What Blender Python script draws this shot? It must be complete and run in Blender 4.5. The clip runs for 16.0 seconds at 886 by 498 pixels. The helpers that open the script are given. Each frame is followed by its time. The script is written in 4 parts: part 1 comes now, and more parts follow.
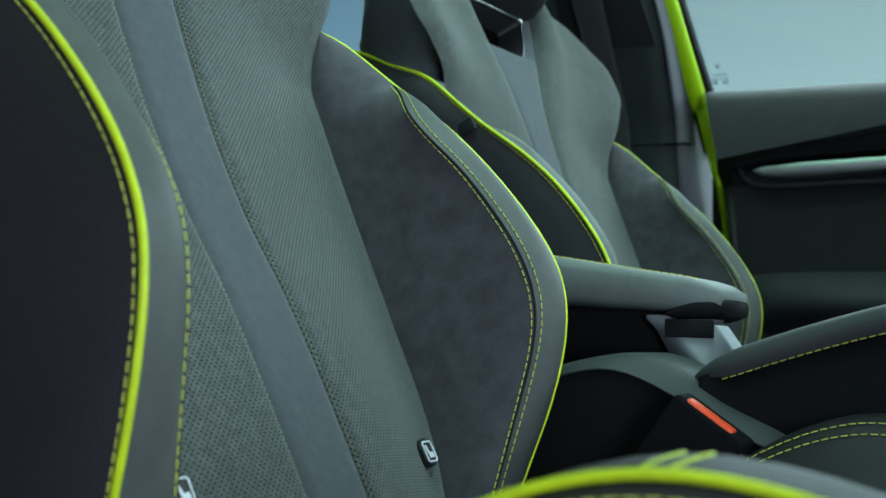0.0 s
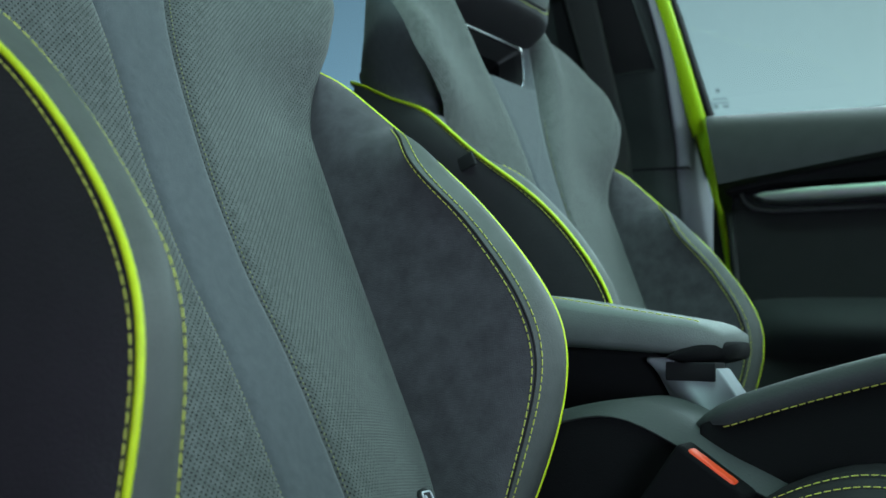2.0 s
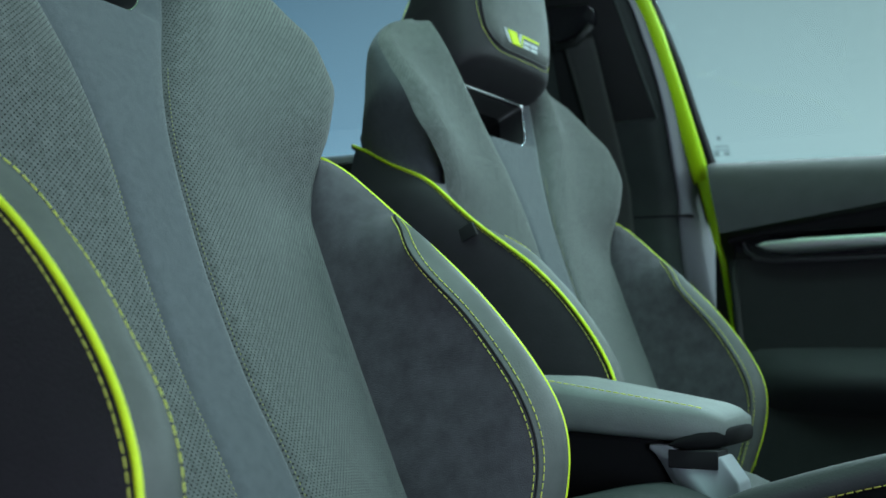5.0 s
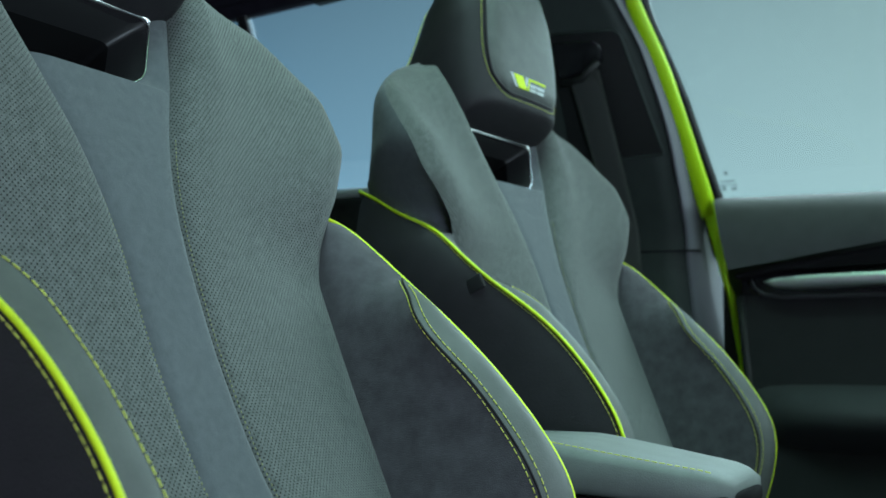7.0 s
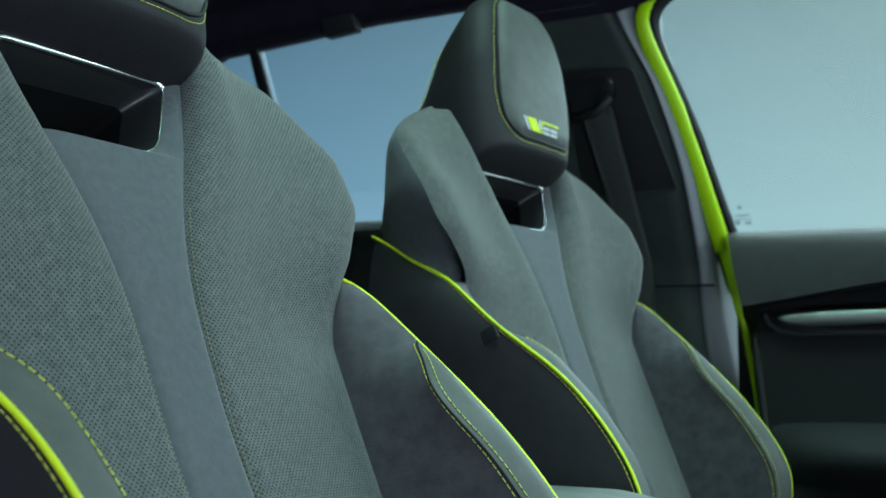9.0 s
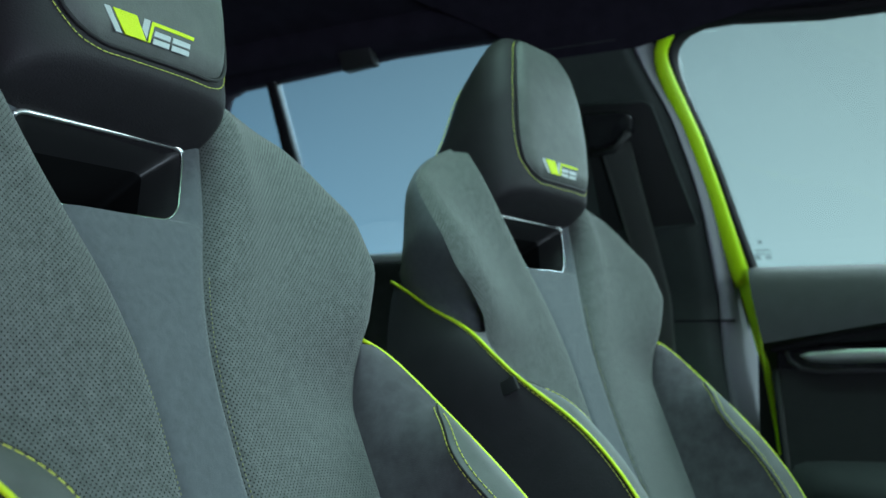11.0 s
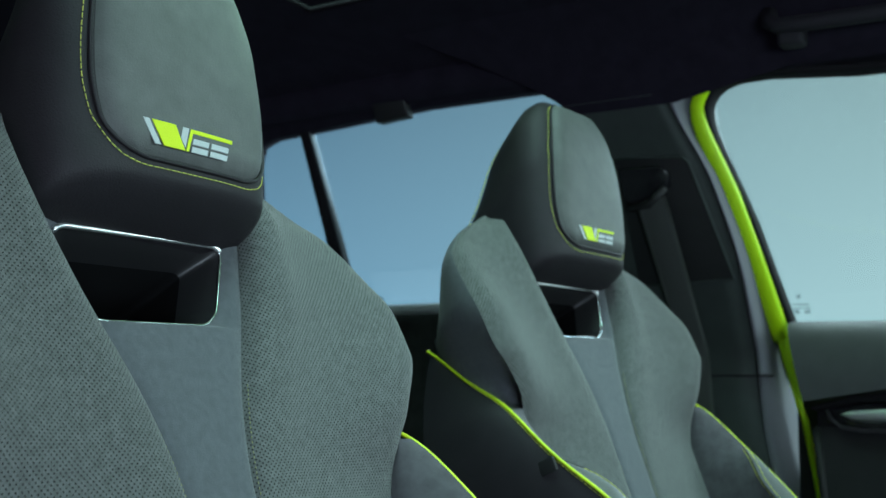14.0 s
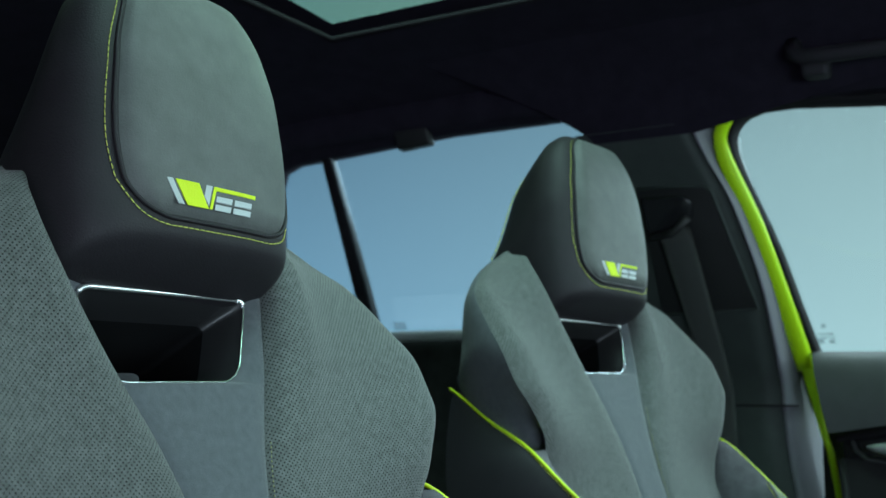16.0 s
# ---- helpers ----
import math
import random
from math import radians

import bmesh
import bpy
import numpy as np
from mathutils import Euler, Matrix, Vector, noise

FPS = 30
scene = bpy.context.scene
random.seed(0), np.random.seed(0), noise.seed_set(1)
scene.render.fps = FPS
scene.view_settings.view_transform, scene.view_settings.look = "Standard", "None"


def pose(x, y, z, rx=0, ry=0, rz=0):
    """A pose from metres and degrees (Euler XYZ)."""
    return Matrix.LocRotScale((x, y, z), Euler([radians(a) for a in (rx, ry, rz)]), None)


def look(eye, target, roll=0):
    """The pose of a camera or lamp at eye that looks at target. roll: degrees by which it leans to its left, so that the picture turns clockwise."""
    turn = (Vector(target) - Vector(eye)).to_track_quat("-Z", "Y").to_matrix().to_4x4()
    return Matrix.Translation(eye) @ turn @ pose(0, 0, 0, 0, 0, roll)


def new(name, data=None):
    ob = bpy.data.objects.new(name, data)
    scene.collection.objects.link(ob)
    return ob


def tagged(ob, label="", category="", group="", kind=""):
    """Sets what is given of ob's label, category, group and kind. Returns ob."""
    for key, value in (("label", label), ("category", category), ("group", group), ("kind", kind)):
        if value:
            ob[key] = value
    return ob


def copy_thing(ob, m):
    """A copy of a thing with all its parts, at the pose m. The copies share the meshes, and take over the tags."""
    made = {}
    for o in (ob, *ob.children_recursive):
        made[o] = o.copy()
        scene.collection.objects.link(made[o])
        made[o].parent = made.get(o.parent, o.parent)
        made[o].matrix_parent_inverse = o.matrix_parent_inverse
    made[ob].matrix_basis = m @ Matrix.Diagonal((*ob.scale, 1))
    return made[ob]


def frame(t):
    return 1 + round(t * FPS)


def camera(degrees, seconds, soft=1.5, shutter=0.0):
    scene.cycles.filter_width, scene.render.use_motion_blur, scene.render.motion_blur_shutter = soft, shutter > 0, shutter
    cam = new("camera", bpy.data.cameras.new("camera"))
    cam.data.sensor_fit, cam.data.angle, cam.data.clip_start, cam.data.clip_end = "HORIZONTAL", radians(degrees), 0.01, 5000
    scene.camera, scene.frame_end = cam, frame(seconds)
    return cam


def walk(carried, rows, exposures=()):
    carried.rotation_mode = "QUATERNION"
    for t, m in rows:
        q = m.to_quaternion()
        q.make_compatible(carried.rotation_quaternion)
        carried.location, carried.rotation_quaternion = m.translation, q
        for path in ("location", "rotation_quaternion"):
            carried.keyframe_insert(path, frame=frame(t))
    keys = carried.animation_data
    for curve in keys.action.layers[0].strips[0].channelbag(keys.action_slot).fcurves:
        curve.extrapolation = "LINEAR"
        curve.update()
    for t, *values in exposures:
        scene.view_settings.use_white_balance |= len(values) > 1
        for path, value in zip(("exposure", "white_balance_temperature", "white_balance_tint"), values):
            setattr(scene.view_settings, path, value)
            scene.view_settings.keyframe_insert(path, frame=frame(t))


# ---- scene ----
cam = camera(42.0, 16.0)
# seconds, eye x y z, turn rx ry rz
ROWS = [
    (0, 0.0004, -0.0003, 0.6598, 94.032, -1.277, 27.173),
    (1, -0.0001, 0.0003, 0.6715, 94.230, -1.211, 27.219),
    (2, 0.0005, 0.0007, 0.6856, 94.446, -1.097, 27.256),
    (3, 0.0016, 0.0001, 0.7021, 94.669, -0.961, 27.298),
    (4, 0.0028, -0.0014, 0.7206, 94.891, -0.823, 27.362),
    (5, 0.0037, -0.0035, 0.7405, 95.110, -0.697, 27.460),
    (6, 0.0042, -0.0057, 0.7611, 95.326, -0.588, 27.604),
    (7, 0.0042, -0.0075, 0.7817, 95.541, -0.501, 27.802),
    (8, 0.0036, -0.0088, 0.8022, 95.759, -0.435, 28.060),
    (9, 0.0024, -0.0095, 0.8222, 95.983, -0.388, 28.381),
    (10, 0.0009, -0.0097, 0.8421, 96.214, -0.356, 28.765),
    (11, -0.0008, -0.0099, 0.8620, 96.454, -0.335, 29.205),
    (12, -0.0026, -0.0104, 0.8822, 96.700, -0.322, 29.693),
    (13, -0.0043, -0.0115, 0.9028, 96.944, -0.318, 30.215),
    (14, -0.0058, -0.0132, 0.9231, 97.175, -0.326, 30.751),
    (15, -0.0068, -0.0149, 0.9418, 97.375, -0.354, 31.277),
    (16, -0.0073, -0.0151, 0.9564, 97.519, -0.414, 31.762),
]
walk(cam, [(t, pose(x, y, z, rx, ry, rz)) for t, x, y, z, rx, ry, rz in ROWS])
cam.data.dof.use_dof = True
cam.data.dof.focus_distance = 0.76
cam.data.dof.aperture_fstop = 12.0

# ---- light ----
world = bpy.data.worlds.new("studio_air")
world.use_nodes = True
world.node_tree.nodes["Background"].inputs[0].default_value = (0.30, 0.30, 0.42, 1)
world.node_tree.nodes["Background"].inputs[1].default_value = 0.06
scene.world = world


def softbox(name, eye, target, w, h, power, colour):
    lamp = bpy.data.lights.new(name, "AREA")
    lamp.shape, lamp.size, lamp.size_y, lamp.energy, lamp.color = "RECTANGLE", w, h, power, colour
    ob = new(name, lamp)
    ob.matrix_world = look(eye, target)
    return ob


softbox("softbox_front", (1.9, 1.8, 1.6), (-0.5, 0.9, 0.75), 2.2, 1.0, 54, (0.70, 0.95, 1.0))
softbox("softbox_overhead", (0.35, 0.35, 4.0), (-0.3, 1.0, 0.8), 2.4, 1.5, 142, (0.60, 1.0, 0.99))
softbox("softbox_far_side", (-0.2, 4.2, 2.6), (-0.5, 0.8, 0.9), 3.0, 1.6, 150, (0.67, 0.93, 1.0))
softbox("softbox_open_front", (1.25, -0.85, 0.72), (-0.35, 0.5, 0.50), 0.8, 0.7, 34, (0.67, 0.85, 1.0))
softbox("softbox_open_side", (-0.4, -2.6, 0.7), (-0.45, 0.6, 0.60), 2.0, 0.7, 5.0, (0.84, 0.30, 1.0))

# ---- materials ----


def mat(name, rgb, rough=0.6, metal=0.0, spec=0.5, grain=0.0, grain_size=400.0, tone=0.0, tone_size=30.0, sheen=0.0, coat=0.0):
    m = bpy.data.materials.new(name)
    m.use_nodes = True
    nt = m.node_tree
    b = nt.nodes["Principled BSDF"]
    b.inputs["Base Color"].default_value = (*rgb, 1)
    b.inputs["Roughness"].default_value = rough
    b.inputs["Metallic"].default_value = metal
    b.inputs["Specular IOR Level"].default_value = spec
    b.inputs["Sheen Weight"].default_value = sheen
    b.inputs["Sheen Roughness"].default_value = 0.4
    b.inputs["Coat Weight"].default_value = coat
    co = nt.nodes.new("ShaderNodeTexCoord").outputs["Object"]
    if tone:
        n = nt.nodes.new("ShaderNodeTexNoise")
        n.inputs["Scale"].default_value, n.inputs["Detail"].default_value, n.inputs["Roughness"].default_value = tone_size, 7, 0.62
        nt.links.new(co, n.inputs["Vector"])
        r = nt.nodes.new("ShaderNodeMapRange")
        r.inputs["From Min"].default_value, r.inputs["From Max"].default_value = 0.3, 0.7
        r.inputs["To Min"].default_value, r.inputs["To Max"].default_value = 1 - tone, 1 + tone
        nt.links.new(n.outputs["Fac"], r.inputs["Value"])
        s = nt.nodes.new("ShaderNodeVectorMath")
        s.operation = "SCALE"
        s.inputs[0].default_value = rgb
        nt.links.new(r.outputs["Result"], s.inputs["Scale"])
        nt.links.new(s.outputs["Vector"], b.inputs["Base Color"])
    if grain:
        n = nt.nodes.new("ShaderNodeTexNoise")
        n.inputs["Scale"].default_value, n.inputs["Detail"].default_value = grain_size, 3
        nt.links.new(co, n.inputs["Vector"])
        u = nt.nodes.new("ShaderNodeBump")
        u.inputs["Strength"].default_value, u.inputs["Distance"].default_value = grain, 0.001
        nt.links.new(n.outputs["Fac"], u.inputs["Height"])
        nt.links.new(u.outputs["Normal"], b.inputs["Normal"])
    return m


def perforated(name, rgb, pitch, radius):
    """Suede with rows of small punched holes, laid out across the panel's own width and height."""
    m = mat(name, rgb, rough=0.95, spec=0.15, sheen=0.16, tone=0.24, tone_size=190, grain=0.45, grain_size=1000)
    nt = m.node_tree
    b = nt.nodes["Principled BSDF"]
    co = nt.nodes.new("ShaderNodeTexCoord").outputs["UV"]
    mp = nt.nodes.new("ShaderNodeMapping")
    mp.inputs["Rotation"].default_value = (0, 0, radians(45))
    nt.links.new(co, mp.inputs["Vector"])
    v = nt.nodes.new("ShaderNodeTexVoronoi")
    v.voronoi_dimensions = "2D"
    v.inputs["Scale"].default_value, v.inputs["Randomness"].default_value = 1 / pitch, 0.06
    nt.links.new(mp.outputs["Vector"], v.inputs["Vector"])
    r = nt.nodes.new("ShaderNodeMapRange")
    r.inputs["From Min"].default_value, r.inputs["From Max"].default_value = radius / pitch * 0.9, radius / pitch * 1.15
    nt.links.new(v.outputs["Distance"], r.inputs["Value"])
    old = b.inputs["Base Color"].links[0].from_socket
    mix = nt.nodes.new("ShaderNodeMix")
    mix.data_type = "RGBA"
    mix.inputs[6].default_value = (0.004, 0.004, 0.004, 1)
    nt.links.new(r.outputs["Result"], mix.inputs[0])
    nt.links.new(old, mix.inputs[7])
    nt.links.new(mix.outputs[2], b.inputs["Base Color"])
    nap = nt.nodes.new("ShaderNodeMath")
    nap.operation = "MULTIPLY"
    nap.inputs[1].default_value = b.inputs["Sheen Weight"].default_value
    nt.links.new(r.outputs["Result"], nap.inputs[0])
    nt.links.new(nap.outputs[0], b.inputs["Sheen Weight"])
    u = nt.nodes.new("ShaderNodeBump")
    u.inputs["Strength"].default_value, u.inputs["Distance"].default_value = 0.5, 0.0008
    nt.links.new(r.outputs["Result"], u.inputs["Height"])
    nt.links.new(b.inputs["Normal"].links[0].from_socket, u.inputs["Normal"])
    nt.links.new(u.outputs["Normal"], b.inputs["Normal"])
    return m


SUEDE = mat("grey_suede", (0.076, 0.084, 0.092), 0.95, spec=0.15, sheen=0.16, tone=0.13, tone_size=150, grain=0.45, grain_size=1200)
SUEDE_DARK = mat("charcoal_suede", (0.062, 0.061, 0.067), 0.97, spec=0.12, sheen=0.16, tone=0.22, tone_size=60, grain=0.4, grain_size=1100)
PERF = perforated("perforated_suede", (0.090, 0.098, 0.095), 0.0028, 0.00054)
LEATHER = mat("black_leather", (0.0135, 0.012, 0.0145), 0.60, spec=0.26, tone=0.14, tone_size=40, grain=0.30, grain_size=750)
LEATHER_GREY = mat("grey_leather", (0.070, 0.076, 0.073), 0.60, spec=0.34, tone=0.16, tone_size=40, grain=0.28, grain_size=750)
LIME = mat("lime_piping", (0.50, 0.62, 0.01), 0.5, spec=0.4, tone=0.12, tone_size=120)
THREAD = mat("lime_thread", (0.50, 0.51, 0.09), 0.7, spec=0.3)
SILVER_THREAD = mat("silver_thread", (0.36, 0.39, 0.40), 0.6, spec=0.4, grain=0.6, grain_size=1500)
LIME_THREAD = mat("lime_embroidery", (0.50, 0.62, 0.01), 0.7, spec=0.3, grain=0.6, grain_size=1500)
SHELL = mat("black_shell", (0.012, 0.012, 0.013), 0.55, spec=0.35, grain=0.15, grain_size=900)
PALE = mat("pale_print", (0.62, 0.64, 0.68), 0.5, spec=0.4)
CHROME = mat("satin_chrome", (0.95, 0.96, 0.97), 0.36, metal=1.0)
LINING = mat("slot_lining_plastic", (0.011, 0.011, 0.012), 0.42, spec=0.40, grain=0.1, grain_size=700)
PAD = mat("armrest_leather", (0.105, 0.120, 0.114), 0.60, spec=0.34, tone=0.14, tone_size=40, grain=0.22, grain_size=750)
GLOSS = mat("gloss_black", (0.012, 0.012, 0.014), 0.22, spec=0.5)
PAINT = mat("lime_paint", (0.52, 0.90, 0.004), 0.42, spec=0.4, coat=0.15)
DOOR_SOFT = mat("soft_touch_black", (0.054, 0.059, 0.060), 0.6, spec=0.35, tone=0.1, grain=0.3, grain_size=500)
DOOR_HARD = mat("hard_black_plastic", (0.016, 0.0175, 0.0175), 0.55, spec=0.35, tone=0.1, grain=0.15, grain_size=900)
PILLAR = mat("pillar_trim", (0.036, 0.047, 0.043), 0.65, spec=0.3, tone=0.1, grain=0.3, grain_size=500)
RUBBER = mat("grey_rubber_seal", (0.16, 0.166, 0.185), 0.8, spec=0.2)
SEAL = mat("black_rubber", (0.012, 0.012, 0.013), 0.85, spec=0.15)
DULL_THREAD = mat("dull_green_thread", (0.20, 0.21, 0.09), 0.8, spec=0.2)
HEADLINER = mat("black_headliner", (0.016, 0.014, 0.022), 0.95, spec=0.1, tone=0.2, grain=0.4, grain_size=900)
WEBBING = mat("belt_webbing", (0.11, 0.12, 0.115), 0.75, spec=0.3, grain=0.5, grain_size=900)
ORANGE = mat("red_release_button", (0.75, 0.07, 0.02), 0.45, spec=0.4)
CARPET = mat("black_carpet", (0.02, 0.02, 0.02), 0.98, spec=0.05, tone=0.3, grain=0.6, grain_size=400)
HANDLE = mat("polished_handle", (0.66, 0.74, 0.70), 0.45, metal=1.0)
LEDGE = mat("pale_grey_ledge", (0.46, 0.48, 0.51), 0.6)
GRIP = mat("dark_grip_plastic", (0.022, 0.022, 0.026), 0.7, spec=0.25)
CARD = mat("matt_black_plastic", (0.006, 0.006, 0.0065), 0.85, spec=0.06, tone=0.1, grain=0.2, grain_size=900)
DOOR_LOW = mat("grained_door_plastic", (0.016, 0.018, 0.018), 0.65, spec=0.25, tone=0.1, grain=0.2, grain_size=900)
PADDING = mat("dark_door_padding", (0.036, 0.041, 0.041), 0.65, spec=0.25, tone=0.1, grain=0.3, grain_size=500)
SILVER = mat("silver_trim", (0.20, 0.215, 0.235), 0.6, metal=0.3, spec=0.3, grain=0.1, grain_size=1200)
RIM = mat("dark_polished_rim", (0.62, 0.64, 0.66), 0.2, metal=1.0)
CONCRETE = mat("studio_floor", (0.12, 0.125, 0.13), 0.6, tone=0.15, tone_size=2)


def glass(name, tint):
    m = bpy.data.materials.new(name)
    m.use_nodes = True
    nt = m.node_tree
    nt.nodes.clear()
    out = nt.nodes.new("ShaderNodeOutputMaterial")
    tr = nt.nodes.new("ShaderNodeBsdfTransparent")
    tr.inputs[0].default_value = (*tint, 1)
    gl = nt.nodes.new("ShaderNodeBsdfGlossy")
    gl.inputs["Roughness"].default_value = 0.02
    mx = nt.nodes.new("ShaderNodeMixShader")
    mx.inputs[0].default_value = 0.035
    nt.links.new(tr.outputs[0], mx.inputs[1])
    nt.links.new(gl.outputs[0], mx.inputs[2])
    nt.links.new(mx.outputs[0], out.inputs[0])
    return m


GLASS = glass("clear_glass", (0.86, 0.90, 0.90))
GLASS_DARK = glass("tinted_glass", (0.73, 0.81, 0.87))

# ---- mesh helpers ----


def part(name, bm, material, parent=None, label="", smooth=True):
    me = bpy.data.meshes.new(name)
    bmesh.ops.recalc_face_normals(bm, faces=bm.faces)
    bm.to_mesh(me)
    bm.free()
    me.materials.append(material)
    if smooth:
        for p in me.polygons:
            p.use_smooth = True
    ob = new(name, me)
    if parent:
        ob.parent = parent
    if label:
        ob["label"] = label
    return ob


def curve_of(table):
    """A smooth curve through a short table of (x, y) pairs."""
    xs, ys = [a for a, _ in table], [b for _, b in table]
    n = len(xs)
    dl = [(ys[i + 1] - ys[i]) / (xs[i + 1] - xs[i]) for i in range(n - 1)]
    sl = [dl[0]] + [0 if dl[i - 1] * dl[i] <= 0 else 2 * dl[i - 1] * dl[i] / (dl[i - 1] + dl[i]) for i in range(1, n - 1)] + [dl[-1]]

    def f(x):
        x = min(max(x, xs[0]), xs[-1])
        i = max(k for k in range(n - 1) if x >= xs[k])
        w = xs[i + 1] - xs[i]
        t = (x - xs[i]) / w
        return (2 * t**3 - 3 * t**2 + 1) * ys[i] + (t**3 - 2 * t**2 + t) * w * sl[i] + (3 * t**2 - 2 * t**3) * ys[i + 1] + (t**3 - t**2) * w * sl[i + 1]

    return f


def spline_of(table):
    """A natural cubic spline through a short table of (x, y) pairs."""
    x, y = np.array(table, float).T
    n, w = len(x), np.diff(x)
    a, r = np.eye(n), np.zeros(n)
    for i in range(1, n - 1):
        a[i, i - 1:i + 2] = w[i - 1], 2 * (w[i - 1] + w[i]), w[i]
        r[i] = 6 * ((y[i + 1] - y[i]) / w[i] - (y[i] - y[i - 1]) / w[i - 1])
    m = np.linalg.solve(a, r)

    def f(v):
        v = min(max(v, x[0]), x[-1])
        i = min(int(np.searchsorted(x, v, side="right")) - 1, n - 2)
        p, q = (x[i + 1] - v) / w[i], (v - x[i]) / w[i]
        return float(p * y[i] + q * y[i + 1] + ((p**3 - p) * m[i] + (q**3 - q) * m[i + 1]) * w[i] ** 2 / 6)

    return f


def sheet(fn, nu, nv, bm=None, closed=False):
    """A grid of faces from fn(u, v), u and v from 0 to 1."""
    bm = bm or bmesh.new()
    g = [[bm.verts.new(fn(i / nu, j / nv)) for i in range(nu if closed else nu + 1)] for j in range(nv + 1)]
    k = len(g[0])
    for j in range(nv):
        for i in range(k if closed else k - 1):
            bm.faces.new((g[j][i], g[j][(i + 1) % k], g[j + 1][(i + 1) % k], g[j + 1][i]))
    return bm


def sheet_flat(fn, nu, nv):
    """A sheet with a layout in metres: length across and length along, as the cloth lies."""
    bm = sheet(fn, nu, nv)
    bm.verts.ensure_lookup_table()
    k = nu + 1
    at = {}
    for j in range(nv + 1):
        run = [0.0]
        for i in range(nu):
            run.append(run[-1] + (bm.verts[j * k + i + 1].co - bm.verts[j * k + i].co).length)
        m = nu // 2
        for i in range(k):
            at[j * k + i] = abs(bm.verts[j * k + m].co.y) + run[i] - run[m]
    up = [0.0]
    m = nu // 2
    for j in range(nv):
        up.append(up[-1] + (bm.verts[(j + 1) * k + m].co - bm.verts[j * k + m].co).length)
    lay = bm.loops.layers.uv.new("layout")
    for n, v in enumerate(bm.verts):
        for lp in v.link_loops:
            lp[lay].uv = (at[n], up[n // k])
    return bm


def tube(points, radius, bm=None, sides=8, flat=1.0):
    """A round cord along points."""
    bm = bm or bmesh.new()
    pts = [Vector(p) for p in points]
    rings, last = [], None
    for i, p in enumerate(pts):
        t = (pts[min(i + 1, len(pts) - 1)] - pts[max(i - 1, 0)]).normalized()
        a = (last - t * last.dot(t)) if last else t.orthogonal()
        a.normalize()
        last = a
        b = t.cross(a)
        rings.append([bm.verts.new(p + radius * (math.cos(k * 2 * math.pi / sides) * a + flat * math.sin(k * 2 * math.pi / sides) * b)) for k in range(sides)])
    for r, q in zip(rings, rings[1:]):
        for k in range(sides):
            bm.faces.new((r[k], r[(k + 1) % sides], q[(k + 1) % sides], q[k]))
    bm.faces.new(rings[0][::-1]), bm.faces.new(rings[-1])
    return bm


def resample(points, step):
    pts = [Vector(p) for p in points]
    out, carry = [pts[0]], 0.0
    for a, b in zip(pts, pts[1:]):
        d = (b - a).length
        pos = step - carry
        while pos <= d and d > 0:
            out.append(a.lerp(b, pos / d))
            pos += step
        carry = (carry + d) % step
    return out


def stitches(points, pitch=0.0056, fill=0.72, radius=0.00044, bm=None):
    """Single thread stitches along a seam."""
    bm = bm or bmesh.new()
    p = resample(points, pitch)
    for a, b in zip(p, p[1:]):
        e = a.lerp(b, fill)
        tube([a, a.lerp(e, 0.2) + (e - a) * 0.0, a.lerp(e, 0.8), e], radius, bm, sides=5)
    return bm


def box(x0, x1, y0, y1, z0, z1, bevel=0.0, seg=2, bm=None):
    b2 = bmesh.new()
    bmesh.ops.create_cube(b2, size=1)
    for v in b2.verts:
        v.co = Vector(((x0 + x1) / 2 + v.co.x * (x1 - x0), (y0 + y1) / 2 + v.co.y * (y1 - y0), (z0 + z1) / 2 + v.co.z * (z1 - z0)))
    if bevel:
        bmesh.ops.bevel(b2, geom=b2.edges[:], offset=bevel, segments=seg, profile=0.6, affect="EDGES")
    if bm is None:
        return b2
    tmp = bpy.data.meshes.new("tmp")
    b2.to_mesh(tmp)
    b2.free()
    bm.from_mesh(tmp)
    bpy.data.meshes.remove(tmp)
    return bm


def prism(outline, depth, axis_fn, bevel=0.0):
    """A solid from a flat outline (a, b) pushed from 0 to depth; axis_fn(a, b, c) places it."""
    bm = bmesh.new()
    lo = [bm.verts.new(axis_fn(a, b, 0)) for a, b in outline]
    hi = [bm.verts.new(axis_fn(a, b, depth)) for a, b in outline]
    bm.faces.new(lo[::-1]), bm.faces.new(hi)
    n = len(lo)
    for i in range(n):
        bm.faces.new((lo[i], lo[(i + 1) % n], hi[(i + 1) % n], hi[i]))
    if bevel:
        bmesh.ops.bevel(bm, geom=bm.edges[:], offset=bevel, segments=2, profile=0.6, affect="EDGES")
    return bm


def rounded(x0, x1, y0, y1, r, n=5):
    """A rounded rectangle's outline; r: radii of the corners (x0,y0), (x1,y0), (x1,y1), (x0,y1)."""
    out = []
    for (cx, cy, sx, sy, a0), q in zip(((x0, y0, 1, 1, 180), (x1, y0, -1, 1, 270), (x1, y1, -1, -1, 0), (x0, y1, 1, -1, 90)), r):
        for k in range(n + 1):
            a = radians(a0 + 90 * k / n)
            out.append((cx + sx * q + q * math.cos(a), cy + sy * q + q * math.sin(a)))
    return out


def thing(name, m, label, category, group="", kind=""):
    ob = new(name)
    ob.matrix_basis = m
    return tagged(ob, label, category, group, kind)


# ---- front seat ----
RECLINE = 28.0
SEAT_AT = pose(-0.383, 0.524, 0.664, 0, -RECLINE, 0)
